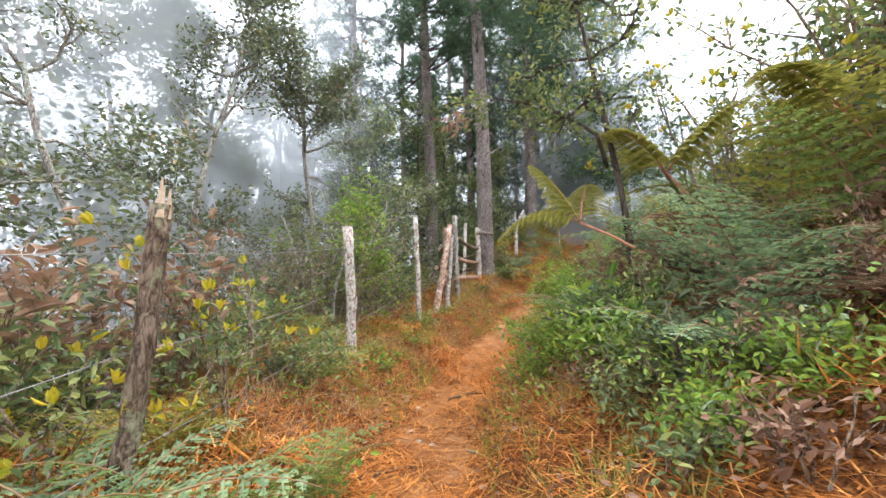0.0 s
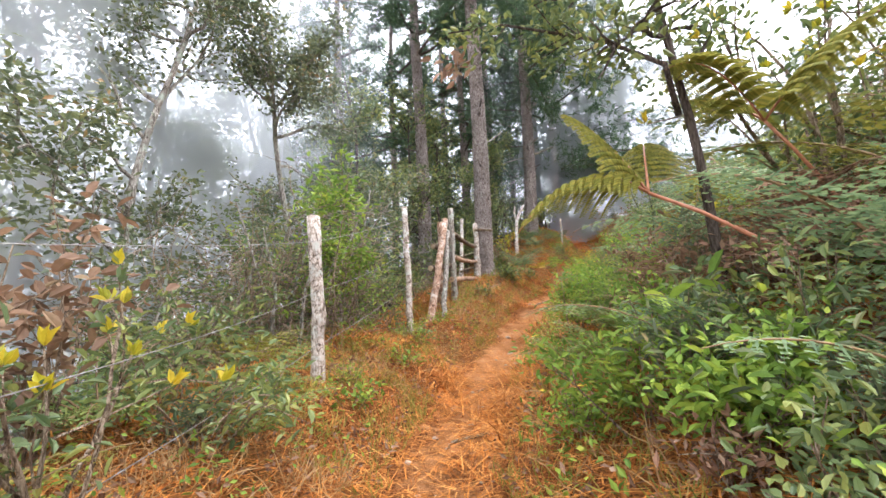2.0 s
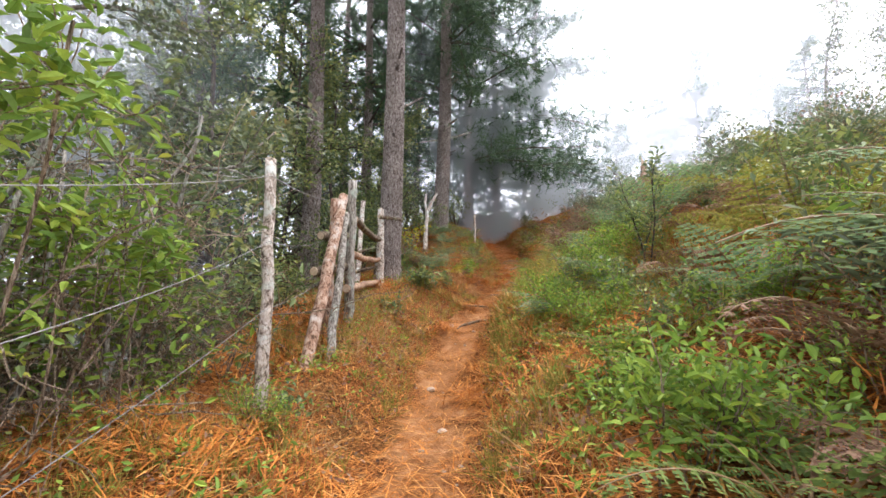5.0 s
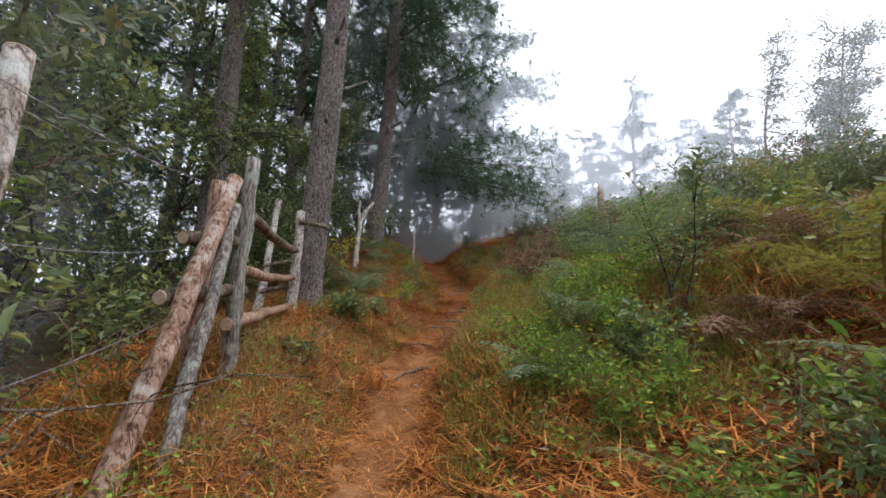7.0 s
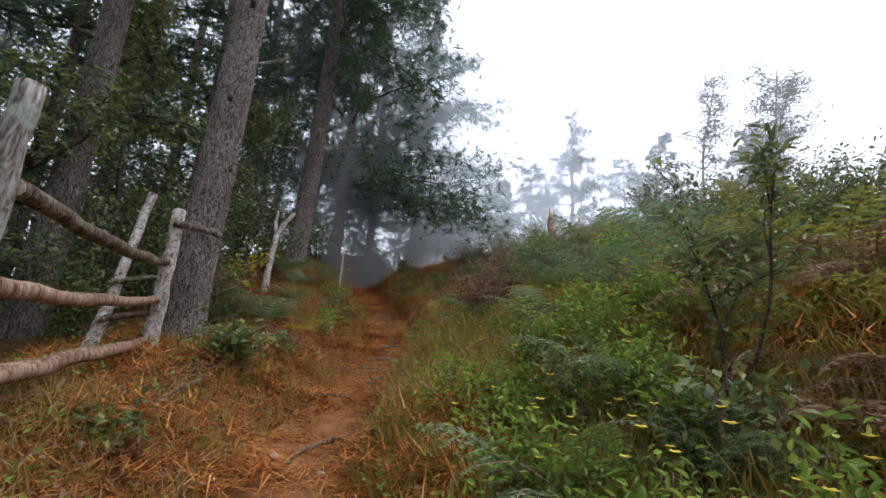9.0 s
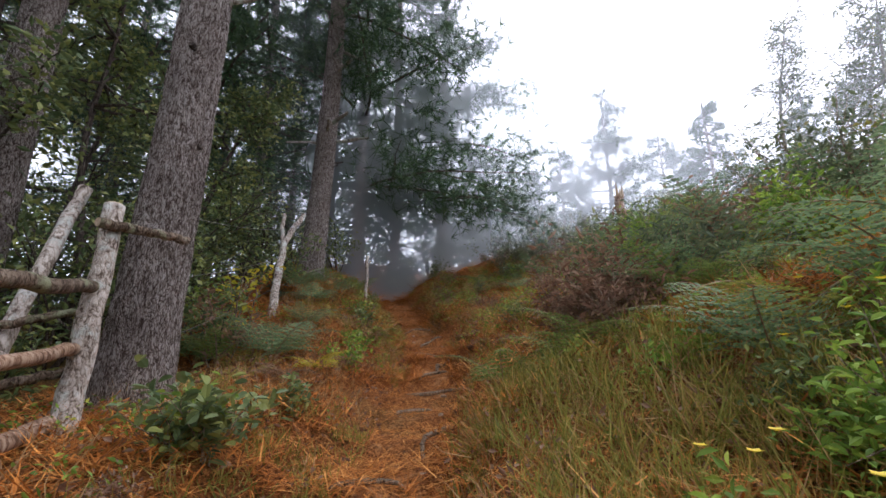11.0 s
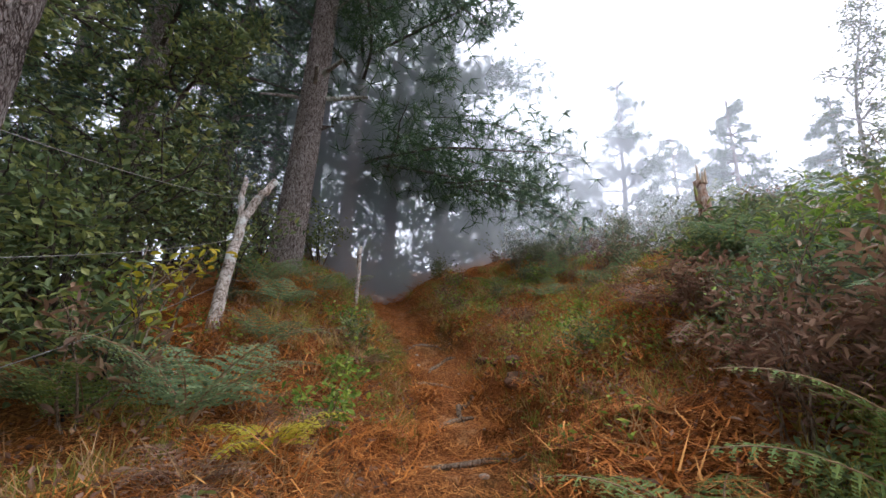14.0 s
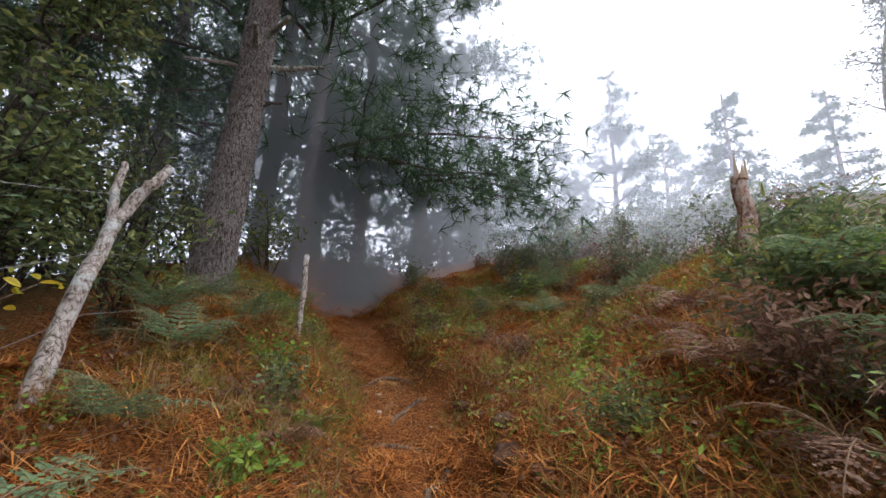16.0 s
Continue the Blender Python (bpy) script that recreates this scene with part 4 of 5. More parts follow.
# ---------------------------------------------------------------- shrubs by the fence
bush("yellow_tipped_shrub", "waist-high shrub with lime-yellow shoot tips by the fence", -1.22, 2.45, 1.15, 0.4, 6, 230, LEAF_DARK, (0.065, 0.03), BARK_TWIG, LEAF, "shrubs by the fence", LEAF_LIME)
bush("yellow_tipped_shrub", "small shrub with lime-yellow shoot tips by the fence", -1.45, 1.75, 0.85, 0.3, 4, 150, LEAF_DARK, (0.06, 0.03), BARK_TWIG, LEAF, "shrubs by the fence", LEAF_LIME)
for x, y, h in ((-2.2, 2.3, 1.25), (-2.7, 3.0, 1.3), (-1.75, 2.9, 1.1), (-2.0, 1.5, 1.1), (-2.9, 2.0, 1.2)):
    bush("brown_leaved_shrub", "shrub with large withered pinkish-brown leaves", x - 0.15, y + 0.2, h + 0.1, 0.55, 8, 420, LEAF_BROWN, (0.09, 0.05), BARK_TWIG, OVAL, "shrubs by the fence", None, 0.08)
for x, y in ((-1.6, 3.7), (-1.2, 3.3), (-2.2, 4.3)):
    bush("low_green_shrub", "low dark green shrub behind the wire", x, y, 0.9, 0.5, 7, 500, LEAF_DARK, (0.06, 0.03), None, LEAF, "shrubs by the fence")

for x, y, h in ((-1.95, 1.7, 0.8), (-2.5, 2.5, 0.9), (-2.0, 2.6, 0.8), (-3.0, 1.6, 1.0), (-3.4, 3.0, 1.2)):
    bush("low_green_shrub", "dense dark green shrub behind the wire", x, y, h, 0.55, 8, 520, LEAF_DARK, (0.07, 0.035), None, LEAF, "shrubs by the fence", None, 0.08)
bush("yellowing_sapling", "thin sapling with sparse yellowing leaves by the forked post", 1.95, 13.0, 1.35, 0.5, 4, 110, LEAF_LIME, (0.075, 0.04), BARK_TWIG, OVAL, "", None, 0.05, 0.9, 0, "sapling")
bush("yellowing_sapling", "thin sapling with sparse rusty leaves by the big pine", 1.75, 12.5, 0.9, 0.4, 4, 120, LEAF_BROWN, (0.08, 0.03), BARK_TWIG, OVAL, "", None, 0.05, 0.9, 0, "sapling")
# ---------------------------------------------------------------- ferns, fence side
for k, x, y, s, n in (("green", -0.95, 1.75, 0.85, 8), ("blue", -1.15, 1.45, 0.9, 7), ("green", -0.72, 2.05, 0.8, 7), ("olive", -1.4, 2.2, 0.9, 6), ("green", -1.75, 3.4, 0.9, 6),
                      ("green", -1.3, 4.2, 0.8, 7), ("green", -1.0, 3.5, 0.6, 5), ("olive", -1.6, 4.8, 0.8, 5), ("blue", -2.1, 3.7, 1.0, 6)):
    fern(k, x, y, s, n, rng.uniform(0, 360))
# ferns, bank side at the start
for k, x, y, s, n in (("blue", 1.32, 2.05, 1.1, 7), ("blue", 1.65, 2.4, 1.15, 5), ("blue", 1.75, 2.6, 1.3, 7), ("dead", 1.9, 3.1, 1.2, 7), ("green", 2.3, 2.2, 1.3, 5), ("olive", 2.5, 3.0, 1.5, 5), ("blue", 2.3, 4.1, 1.3, 5), ("dead", 1.6, 3.0, 1.0, 6), ("dead", 1.5, 4.2, 0.8, 6),
                      ("green", 1.25, 4.4, 0.9, 7), ("green", 1.3, 4.0, 0.8, 8), ("dead", 1.75, 1.9, 1.1, 6), ("dead", 1.95, 4.6, 1.1, 7), ("dead", 2.1, 3.4, 1.2, 6), ("olive", 2.9, 2.1, 1.6, 6),
                      ("blue", 3.0, 4.4, 1.4, 5), ("olive", 3.2, 3.4, 1.5, 5)):
    fern(k, x, y, s, n, rng.uniform(0, 360))
# ferns beyond
for k, y, d, s, n in (("green", 7.6, 1.2, 0.7, 5), ("blue", 8.0, 1.6, 0.7, 5), ("dead", 7.8, 2.9, 0.8, 6), ("olive", 7.0, 3.6, 1.1, 6), ("olive", 7.2, 4.4, 1.1, 6), ("dead", 8.4, 3.6, 0.9, 6), ("dead", 7.6, 2.2, 0.8, 6),
                      ("dead", 8.8, 2.4, 0.9, 7), ("olive", 9.6, 2.0, 0.8, 5), ("blue", 9.3, 2.7, 0.95, 7), ("green", 10.4, 2.0, 0.8, 6), ("blue", 10.0, 3.4, 1.0, 6), ("dead", 11.0, 2.6, 0.9, 7), ("dead", 11.6, 3.0, 1.0, 7),
                      ("blue", 12.2, 3.4, 1.0, 6), ("dead", 12.0, 1.9, 0.7, 5), ("blue", 11.4, 4.2, 1.1, 6), ("dead", 12.6, 2.6, 0.9, 7), ("blue", 14.2, 2.6, 0.8, 6), ("blue", 15.0, 2.2, 0.8, 6), ("blue", 15.6, 3.0, 0.9, 6),
                      ("green", 16.2, 2.0, 0.8, 6), ("blue", 13.4, 4.2, 1.0, 6), ("olive", 10.6, 4.6, 1.1, 6), ("olive", 9.6, 5.2, 1.1, 6), ("blue", 15.2, -1.2, 0.6, 7),
                      ("blue", 13.4, -1.8, 0.75, 7), ("blue", 14.3, -1.5, 0.6, 7), ("dead", 12.9, -0.85, 0.6, 6), ("dead", 13.3, -1.2, 0.6, 6), ("green", 13.2, -0.8, 0.5, 6),
                      ("blue", 14.9, -1.9, 0.7, 7), ("dead", 11.9, -1.3, 0.6, 6), ("green", 5.9, 1.3, 0.5, 6)):
    x, y2 = beside(y, d)
    fern(k, x, y2, s, n, rng.uniform(0, 360))

for k, x, y, s, n in (("dead", 5.0, 10.9, 0.8, 7), ("dead", 5.4, 11.5, 0.8, 7), ("blue", 5.6, 10.6, 0.9, 6), ("dead", 5.9, 11.9, 0.9, 7), ("blue", 6.3, 11.2, 1.0, 6), ("dead", 4.6, 10.5, 0.7, 6), ("dead", 6.6, 12.2, 0.9, 7), ("blue", 4.6, 9.6, 0.9, 7),
                      ("blue", 4.9, 9.2, 0.9, 6), ("green", 4.3, 9.2, 0.8, 6), ("dead", 3.6, 7.2, 0.8, 7), ("dead", 3.2, 6.4, 0.8, 7), ("dead", 3.9, 6.6, 0.9, 7), ("blue", 2.6, 6.8, 0.6, 5), ("blue", 2.2, 7.3, 0.7, 5), ("dead", 4.3, 7.4, 0.9, 6), ("olive", 4.6, 6.9, 1.1, 6),
                      ("green", 1.5, 4.9, 0.7, 7), ("blue", 2.4, 5.4, 0.8, 6), ("green", 1.9, 6.0, 0.6, 6), ("dead", 2.2, 5.0, 0.7, 6), ("olive", 3.0, 5.2, 1.0, 6), ("olive", 3.4, 6.0, 1.0, 6)):
    fern(k, x, y, s, n, rng.uniform(0, 360))
for k, x, y, s, n in (("green", 0.9, 4.05, 0.7, 7), ("green", 1.08, 3.8, 0.75, 6), ("blue", 1.05, 2.75, 0.8, 6), ("dead", 1.45, 2.5, 0.9, 6), ("green", 3.9, 9.75, 0.85, 5), ("green", 3.45, 10.2, 0.75, 5), ("blue", 4.9, 9.9, 1.0, 6), ("blue", 5.6, 9.6, 1.1, 6), ("olive", 6.5, 10.2, 1.0, 6), ("dead", 5.2, 10.4, 0.9, 6), ("dead", 6.2, 10.7, 0.9, 7),
                      ("blue", 3.5, 8.5, 0.8, 6), ("blue", 3.9, 8.1, 0.85, 6), ("dead", 2.9, 6.5, 0.8, 6), ("dead", 4.4, 7.0, 0.85, 7), ("dead", 4.9, 7.8, 0.9, 7), ("dead", 2.7, 6.0, 0.6, 6),
                      ("blue", 1.55, 13.0, 0.8, 8), ("green", 1.75, 12.6, 0.7, 7), ("blue", 2.75, 13.35, 0.6, 7), ("blue", 2.9, 14.7, 0.7, 7)):
    fern(k, x, y, s, n, rng.uniform(0, 360))
# the fern at the trail edge, left of the path further up
fern("blue", 2.2, 12.25, 0.95, 8, 20)
fern("yellow", 2.55, 11.8, 0.75, 6, 50)
fern("dead", 2.2, 11.6, 0.6, 7, 10)
fern("dead", 2.75, 12.1, 0.55, 6, 70)
fern("green", 3.72, 9.76, 0.8, 6, 10)


def great_fern(label, base, joint, ends, pairs=13, size0=0.24):
    """A tall bracken: bare thick stalk to the joint, then feathered rachises with hanging side branches."""
    o = np.array(base, float)
    t = thing("tall_fern", label, "fern", "ferns along the trail", base)
    j = np.array(joint, float) - o
    part("stalk", Geo().tube([(0, 0, -0.05), j * 0.35 + (0, 0, 0.03), j * 0.7 + (0, 0, 0.03), j], [0.012, 0.011, 0.009, 0.008], 8), STALK_RED, t, "reddish fleshy stalk", True)
    for e, arch in ends:
        e = np.array(e, float) - o
        u = np.linspace(0, 1, 16)
        mid = j + (e - j) * u[:, None] + np.array([0, 0, arch]) * (4 * u * (1 - u))[:, None]
        part("rachis", Geo().tube(mid, np.linspace(0.007, 0.002, 16), 6), STALK_RED, t, "", True)
        along_ = unit(e - j)
        across = unit(np.cross(along_, (0, 0, 1.0)))
        for k in range(pairs):
            i = (0.12 + 0.86 * k / pairs) * 15
            p = mid[int(i)] * (1 - i % 1) + mid[int(i) + 1] * (i % 1)
            size = size0 * (1 - (k / pairs) ** 1.5 * 0.8) * rng.uniform(0.85, 1.1)
            for side in (1, -1):
                f = Geo()
                m = int(20 * size / size0) + 5
                w = (np.arange(m) + 0.5) / m
                d = unit(across * side + along_ * 0.45 + np.array([0, 0, 0.15]))
                q = p + d * (w * size)[:, None] - np.array([0, 0, 1.0]) * (w ** 1.5 * size * 0.6)[:, None]
                nrm = np.tile(along_ * -0.2 + np.array([0, 0, 1.0]) + across * side * 0.5, (m, 1))
                for s2 in (1, -1):
                    f.leaves(q, d * 0.45 + along_ * s2, nrm, 0.2 * size * (1.15 - w) + 0.010, size / m * 1.1, LEAF)
                f.tube(q, np.linspace(0.002, 0.0008, m), 3, cap=False)
                part("pinna", f, FERN_OLIVE, t)
    return t


great_fern("tall bracken frond on a thick red stalk arching over the trail", (1.66, 2.78, gz(1.66, 2.78)), (1.0, 3.02, 2.09), [((0.38, 3.05, 1.93), 0.16), ((0.72, 3.3, 2.62), 0.06), ((1.25, 3.5, 2.5), 0.08)])
great_fern("tall olive bracken frond on a red stalk above the bank", (2.2, 3.2, gz(2.2, 3.2)), (1.75, 3.2, 2.5), [((1.2, 3.1, 2.75), 0.15), ((1.7, 3.9, 2.9), 0.1), ((2.2, 2.8, 2.9), 0.1)], 12, 0.3)
great_fern("tall olive bracken frond on a red stalk above the bank", (2.6, 2.2, gz(2.6, 2.2)), (2.4, 2.4, 2.6), [((1.8, 2.3, 2.75), 0.15), ((2.5, 3.1, 2.9), 0.1), ((2.9, 1.9, 2.8), 0.1)], 12, 0.3)

# ---------------------------------------------------------------- bank shrubs and herbs
BANK = "shrubs on the bank"
for x, y, h, sp, st, n, lm, lf in ((0.85, 2.9, 0.55, 0.4, 9, 900, LEAF_GREEN, (0.05, 0.025)), (0.95, 2.35, 0.42, 0.35, 9, 800, LEAF_GREEN, (0.055, 0.028)), (1.0, 3.55, 0.36, 0.3, 9, 600, LEAF_GREEN, (0.036, 0.018)),
                                   (0.85, 1.5, 0.3, 0.3, 8, 520, LEAF_DARK, (0.036, 0.02)), (1.25, 1.45, 0.3, 0.35, 8, 560, LEAF_GREEN, (0.042, 0.022)), (1.2, 3.1, 0.5, 0.4, 9, 700, LEAF_DARK, (0.06, 0.035)),
                                   (1.5, 3.7, 0.7, 0.4, 9, 600, LEAF_BROWN, (0.05, 0.025)), (1.2, 4.7, 0.6, 0.45, 9, 900, LEAF_GREEN, (0.05, 0.025)), (1.5, 5.5, 0.4, 0.4, 9, 600, LEAF_GREEN, (0.045, 0.02))):
    bush("leafy_bush", "dense leafy green bush crowding the trail edge", x, y, h, sp, st, n, lm, lf, None, LEAF, BANK)
for x, y, h, tip in ((2.5, 3.6, 2.0, LEAF_LIME), (2.9, 2.8, 2.1, LEAF_LIME), (2.6, 1.6, 1.7, None), (3.4, 2.2, 2.0, LEAF_LIME), (3.6, 3.9, 1.8, None)):
    bush("tall_bush", "tall bush with olive leaves and yellowish tips on the bank", x, y, h, 0.8, 10, 1300, LEAF_DARK, (0.07, 0.035), None, LEAF, BANK, tip, 0.07)
for y, d, h, sp, lm, fl in ((5.6, 1.15, 0.3, 0.3, LEAF_GREEN, 0), (6.4, 1.3, 0.3, 0.3, LEAF_GREEN, 4), (7.0, 1.3, 0.36, 0.35, LEAF_GREEN, 8), (7.6, 1.1, 0.34, 0.35, LEAF_GREEN, 5), (8.3, 1.0, 0.45, 0.5, LEAF_GREEN, 7), (8.0, 1.4, 0.5, 0.5, LEAF_DARK, 0),
                            (9.0, 1.6, 0.22, 0.3, LEAF_DARK, 0), (6.2, 1.5, 0.5, 0.4, LEAF_DARK, 0), (5.8, 2.0, 0.5, 0.4, LEAF_GREEN, 0), (9.8, 1.5, 0.22, 0.3, LEAF_GREEN, 0), (10.7, 1.2, 0.25, 0.3, LEAF_DARK, 0),
                            (12.4, 1.1, 0.35, 0.35, LEAF_DARK, 0), (11.4, 1.6, 0.4, 0.35, LEAF_DARK, 0), (7.3, 1.2, 0.5, 0.5, LEAF_GREEN, 8), (7.9, 1.1, 0.45, 0.5, LEAF_GREEN, 8), (8.5, 1.5, 0.5, 0.45, LEAF_GREEN, 5), (7.6, 1.6, 0.5, 0.5, LEAF_GREEN, 5), (7.0, 1.5, 0.45, 0.4, LEAF_GREEN, 6), (4.6, 0.8, 0.3, 0.3, LEAF_GREEN, 3), (3.3, 0.75, 0.3, 0.3, LEAF_GREEN, 4)):
    x, y2 = beside(y, d)
    bush("flowering_herb" if fl else "leafy_herb", "knee-high green herb with small yellow flowers" if fl else "low leafy green herb on the bank", x, y2, h, sp, 9, 620, lm, (0.04, 0.018), None, LEAF, BANK, None, 0.05, 0.9, fl, "herb")
for y, d, h, sp, lm in ((11.2, 2.3, 0.75, 0.6, LEAF_DARK), (11.0, 2.8, 0.8, 0.6, LEAF_BROWN), (11.8, 2.5, 0.7, 0.6, LEAF_GREEN), (12.6, 3.0, 0.8, 0.6, LEAF_DARK), (10.6, 3.0, 0.7, 0.5, LEAF_GREEN), (9.8, 3.6, 0.8, 0.6, LEAF_DARK), (9.0, 4.2, 0.8, 0.6, LEAF_DARK),
                        (8.4, 4.6, 0.9, 0.6, LEAF_GREY), (13.6, 3.4, 0.8, 0.6, LEAF_GREY), (14.8, 3.6, 0.9, 0.6, LEAF_GREY), (16.2, 3.4, 1.0, 0.7, LEAF_GREY), (17.4, 2.8, 1.0, 0.7, LEAF_GREY), (15.5, 4.6, 1.2, 0.8, LEAF_GREY), (18.2, 4.2, 1.4, 0.9, LEAF_GREY),
                        (13.0, 5.2, 1.1, 0.8, LEAF_GREY), (11.2, 5.6, 1.1, 0.8, LEAF_GREY), (9.4, 6.4, 1.2, 0.9, LEAF_GREY), (7.4, 5.6, 1.2, 0.9, LEAF_GREY), (6.0, 4.6, 1.1, 0.8, LEAF_DARK)):
    x, y2 = beside(y, d)
    bush("slope_shrub", "scrubby mixed shrub on the slope", x, y2, h, sp, 9, 800, lm, (0.06, 0.028), None, LEAF, "scrub on the slope", None, 0.08)
# hazy scrub further up the slope
SCRUB = []
for lab, h, lm, lf in (("hazy grey-green scrub bush on the slope", 1.0, LEAF_GREY, (0.07, 0.03)), ("dark scrub bush on the slope", 0.9, LEAF_DARK, (0.065, 0.03)), ("rusty withered scrub on the slope", 0.8, LEAF_RED, (0.07, 0.03))):
    x, y2 = beside(10.0 + 2 * len(SCRUB), 5.0)
    SCRUB.append(bush("slope_shrub", lab, x, y2, h, 0.7, 9, 620, lm, lf, None, CHIP, "scrub on the slope", None, 0.09))
for k in range(64):
    x, y2 = beside(rng.uniform(5.5, 19.5), 2.9 + 6.5 * rng.uniform(0, 1) ** 1.2)
    sc = rng.uniform(0.6, 1.25)
    copy_thing(SCRUB[int(rng.choice(3, p=[0.5, 0.25, 0.25]))], pose(x, y2, gz(x, y2) - 0.02, 0, 0, rng.uniform(0, 360)) @ Matrix.Diagonal((sc, sc, sc, 1)))
# crowded bushes at the foot of the bank
for x, y, h, n, lm, lf in ((0.88, 2.0, 0.42, 900, LEAF_DARK, (0.038, 0.02)), (0.95, 1.55, 0.32, 760, LEAF_GREEN, (0.04, 0.022)), (1.3, 1.8, 0.36, 800, LEAF_DARK, (0.042, 0.022)),
                           (1.2, 2.5, 0.5, 900, LEAF_DARK, (0.04, 0.02)), (1.95, 1.8, 0.5, 760, LEAF_BROWN, (0.045, 0.02)), (0.97, 2.55, 0.46, 900, LEAF_GREEN, (0.036, 0.018))):
    bush("leafy_bush", "dense leafy green bush crowding the trail edge", x, y, h, 0.34, 10, n, lm, lf, None, LEAF, BANK, None, 0.05)
# patch of bright herbs in flower
for x, y, h, fl in ((3.1, 7.6, 0.48, 7), (2.8, 7.35, 0.42, 6), (3.4, 7.95, 0.45, 5), (3.0, 8.1, 0.4, 6), (2.6, 7.8, 0.4, 5), (3.45, 7.5, 0.42, 3)):
    bush("flowering_herb", "knee-high green herb with small yellow flowers", x, y, h, 0.42, 11, 1100, LEAF_GREEN, (0.04, 0.018), None, LEAF, BANK, None, 0.05, 0.9, fl, "herb")
# sapling that stands up out of the bank
sx, sy = 3.05, 7.0
bush("leafy_sapling", "upright sapling with dense small glossy leaves", sx, sy, 1.1, 0.03, 3, 700, LEAF_DARK, (0.055, 0.026), BARK_DARK, LEAF, BANK, None, 0.04, 1.8, 0, "sapling")
for y, d, h, n in ((13.4, -1.0, 0.45, 320), (12.6, -1.0, 0.35, 260), (12.0, -0.9, 0.4, 300), (14.0, -1.2, 0.4, 260), (10.6, -0.85, 0.3, 240), (9.9, -1.0, 0.35, 260), (12.2, -2.6, 0.8, 300),
                   (8.6, -0.85, 0.25, 160), (5.4, -0.8, 0.25, 140), (4.2, -0.75, 0.25, 140), (6.2, -0.9, 0.25, 160), (2.6, -0.55, 0.35, 90)):
    x, y2 = beside(y, d)
    bush("leafy_herb", "low broad-leaved green herb beside the trail", x, y2, h, 0.3, 6, n, LEAF_GREEN if n % 40 else LEAF_DARK, (0.052, 0.03), None, OVAL, "herbs beside the trail", None, 0.04, 0.9, 0, "herb")
# large-leaved plants close to the lens at the start and end
for x, y, h, n, ll in ((-0.38, 1.75, 0.42, 26, 0.16), (1.05, 2.75, 0.4, 24, 0.12), (1.5, 1.7, 0.22, 18, 0.085), (1.6, 4.3, 0.4, 26, 0.09), (2.4, 5.0, 0.5, 30, 0.1)):
    bush("broad_leaved_plant", "plant with large smooth light green leaves", x, y, h, 0.25, 3, n, LEAF_GREEN, (ll, ll * 0.45), None, OVAL, "broad-leaved plants", None, 0.03, 0.9, 0, "plant")
# herbs strewn over the bank: a few kinds, each copied
HERBS = []
for lab, h, sp, n, lm, lf, shp in (("low leafy green herb on the bank", 0.42, 0.3, 360, LEAF_GREEN, (0.045, 0.02), CHIP), ("small dark-leaved herb on the bank", 0.4, 0.28, 300, LEAF_DARK, (0.05, 0.026), CHIP),
                                   ("broad-leaved herb with pale green leaves", 0.38, 0.3, 110, LEAF_GREEN, (0.085, 0.045), OVAL), ("withered rusty herb on the bank", 0.4, 0.32, 300, LEAF_RED, (0.05, 0.02), CHIP),
                                   ("wiry olive herb with narrow leaves", 0.5, 0.28, 320, LEAF_GREY, (0.07, 0.014), LEAF)):
    HERBS.append(bush("bank_herb", lab, 2.0, -3.0 - len(HERBS), h, sp, 7, n, lm, lf, None, shp, "herbs strewn over the bank", None, 0.045, 0.9, 0, "herb"))
for k in range(190):
    near = k < 46
    y = rng.uniform(0.7, 5.2) if near else rng.uniform(4.5, 18.5)
    d = rng.uniform(0.85, 2.6) if near else 0.85 + rng.uniform(0, 1) ** 1.3 * 4.2
    x, y2 = beside(y, d)
    sc = rng.uniform(0.65, 1.25) * (0.7 if d < 0.9 else 1.0)
    if 8.2 < y < 11.0 and d < 2.3 or 4.5 < y < 8.3 and d < 1.3:
        continue
    kind = HERBS[int(rng.choice(5, p=[0.24, 0.15, 0.06, 0.38, 0.17]))]
    copy_thing(kind, pose(x, y2, gz(x, y2) - 0.02, 0, 0, rng.uniform(0, 360)) @ Matrix.Diagonal((sc, sc, sc, 1)))
for k in range(34):
    y, d = rng.uniform(3.0, 17.5), -rng.uniform(0.7, 2.4)
    x, y2 = beside(y, d)
    if math.hypot(x - 2.2, y2 - 11.9) < 0.8:
        continue
    sc = rng.uniform(0.4, 0.8)
    kind = HERBS[int(rng.choice(5, p=[0.3, 0.15, 0.15, 0.3, 0.1]))]
    copy_thing(kind, pose(x, y2, gz(x, y2) - 0.02, 0, 0, rng.uniform(0, 360)) @ Matrix.Diagonal((sc, sc, sc, 1)))
for k, h in enumerate(HERBS):
    x, y2 = beside(6.3 + k * 2.1, 2.7 + 0.2 * k)
    h.matrix_world = pose(x, y2, gz(x, y2) - 0.02)

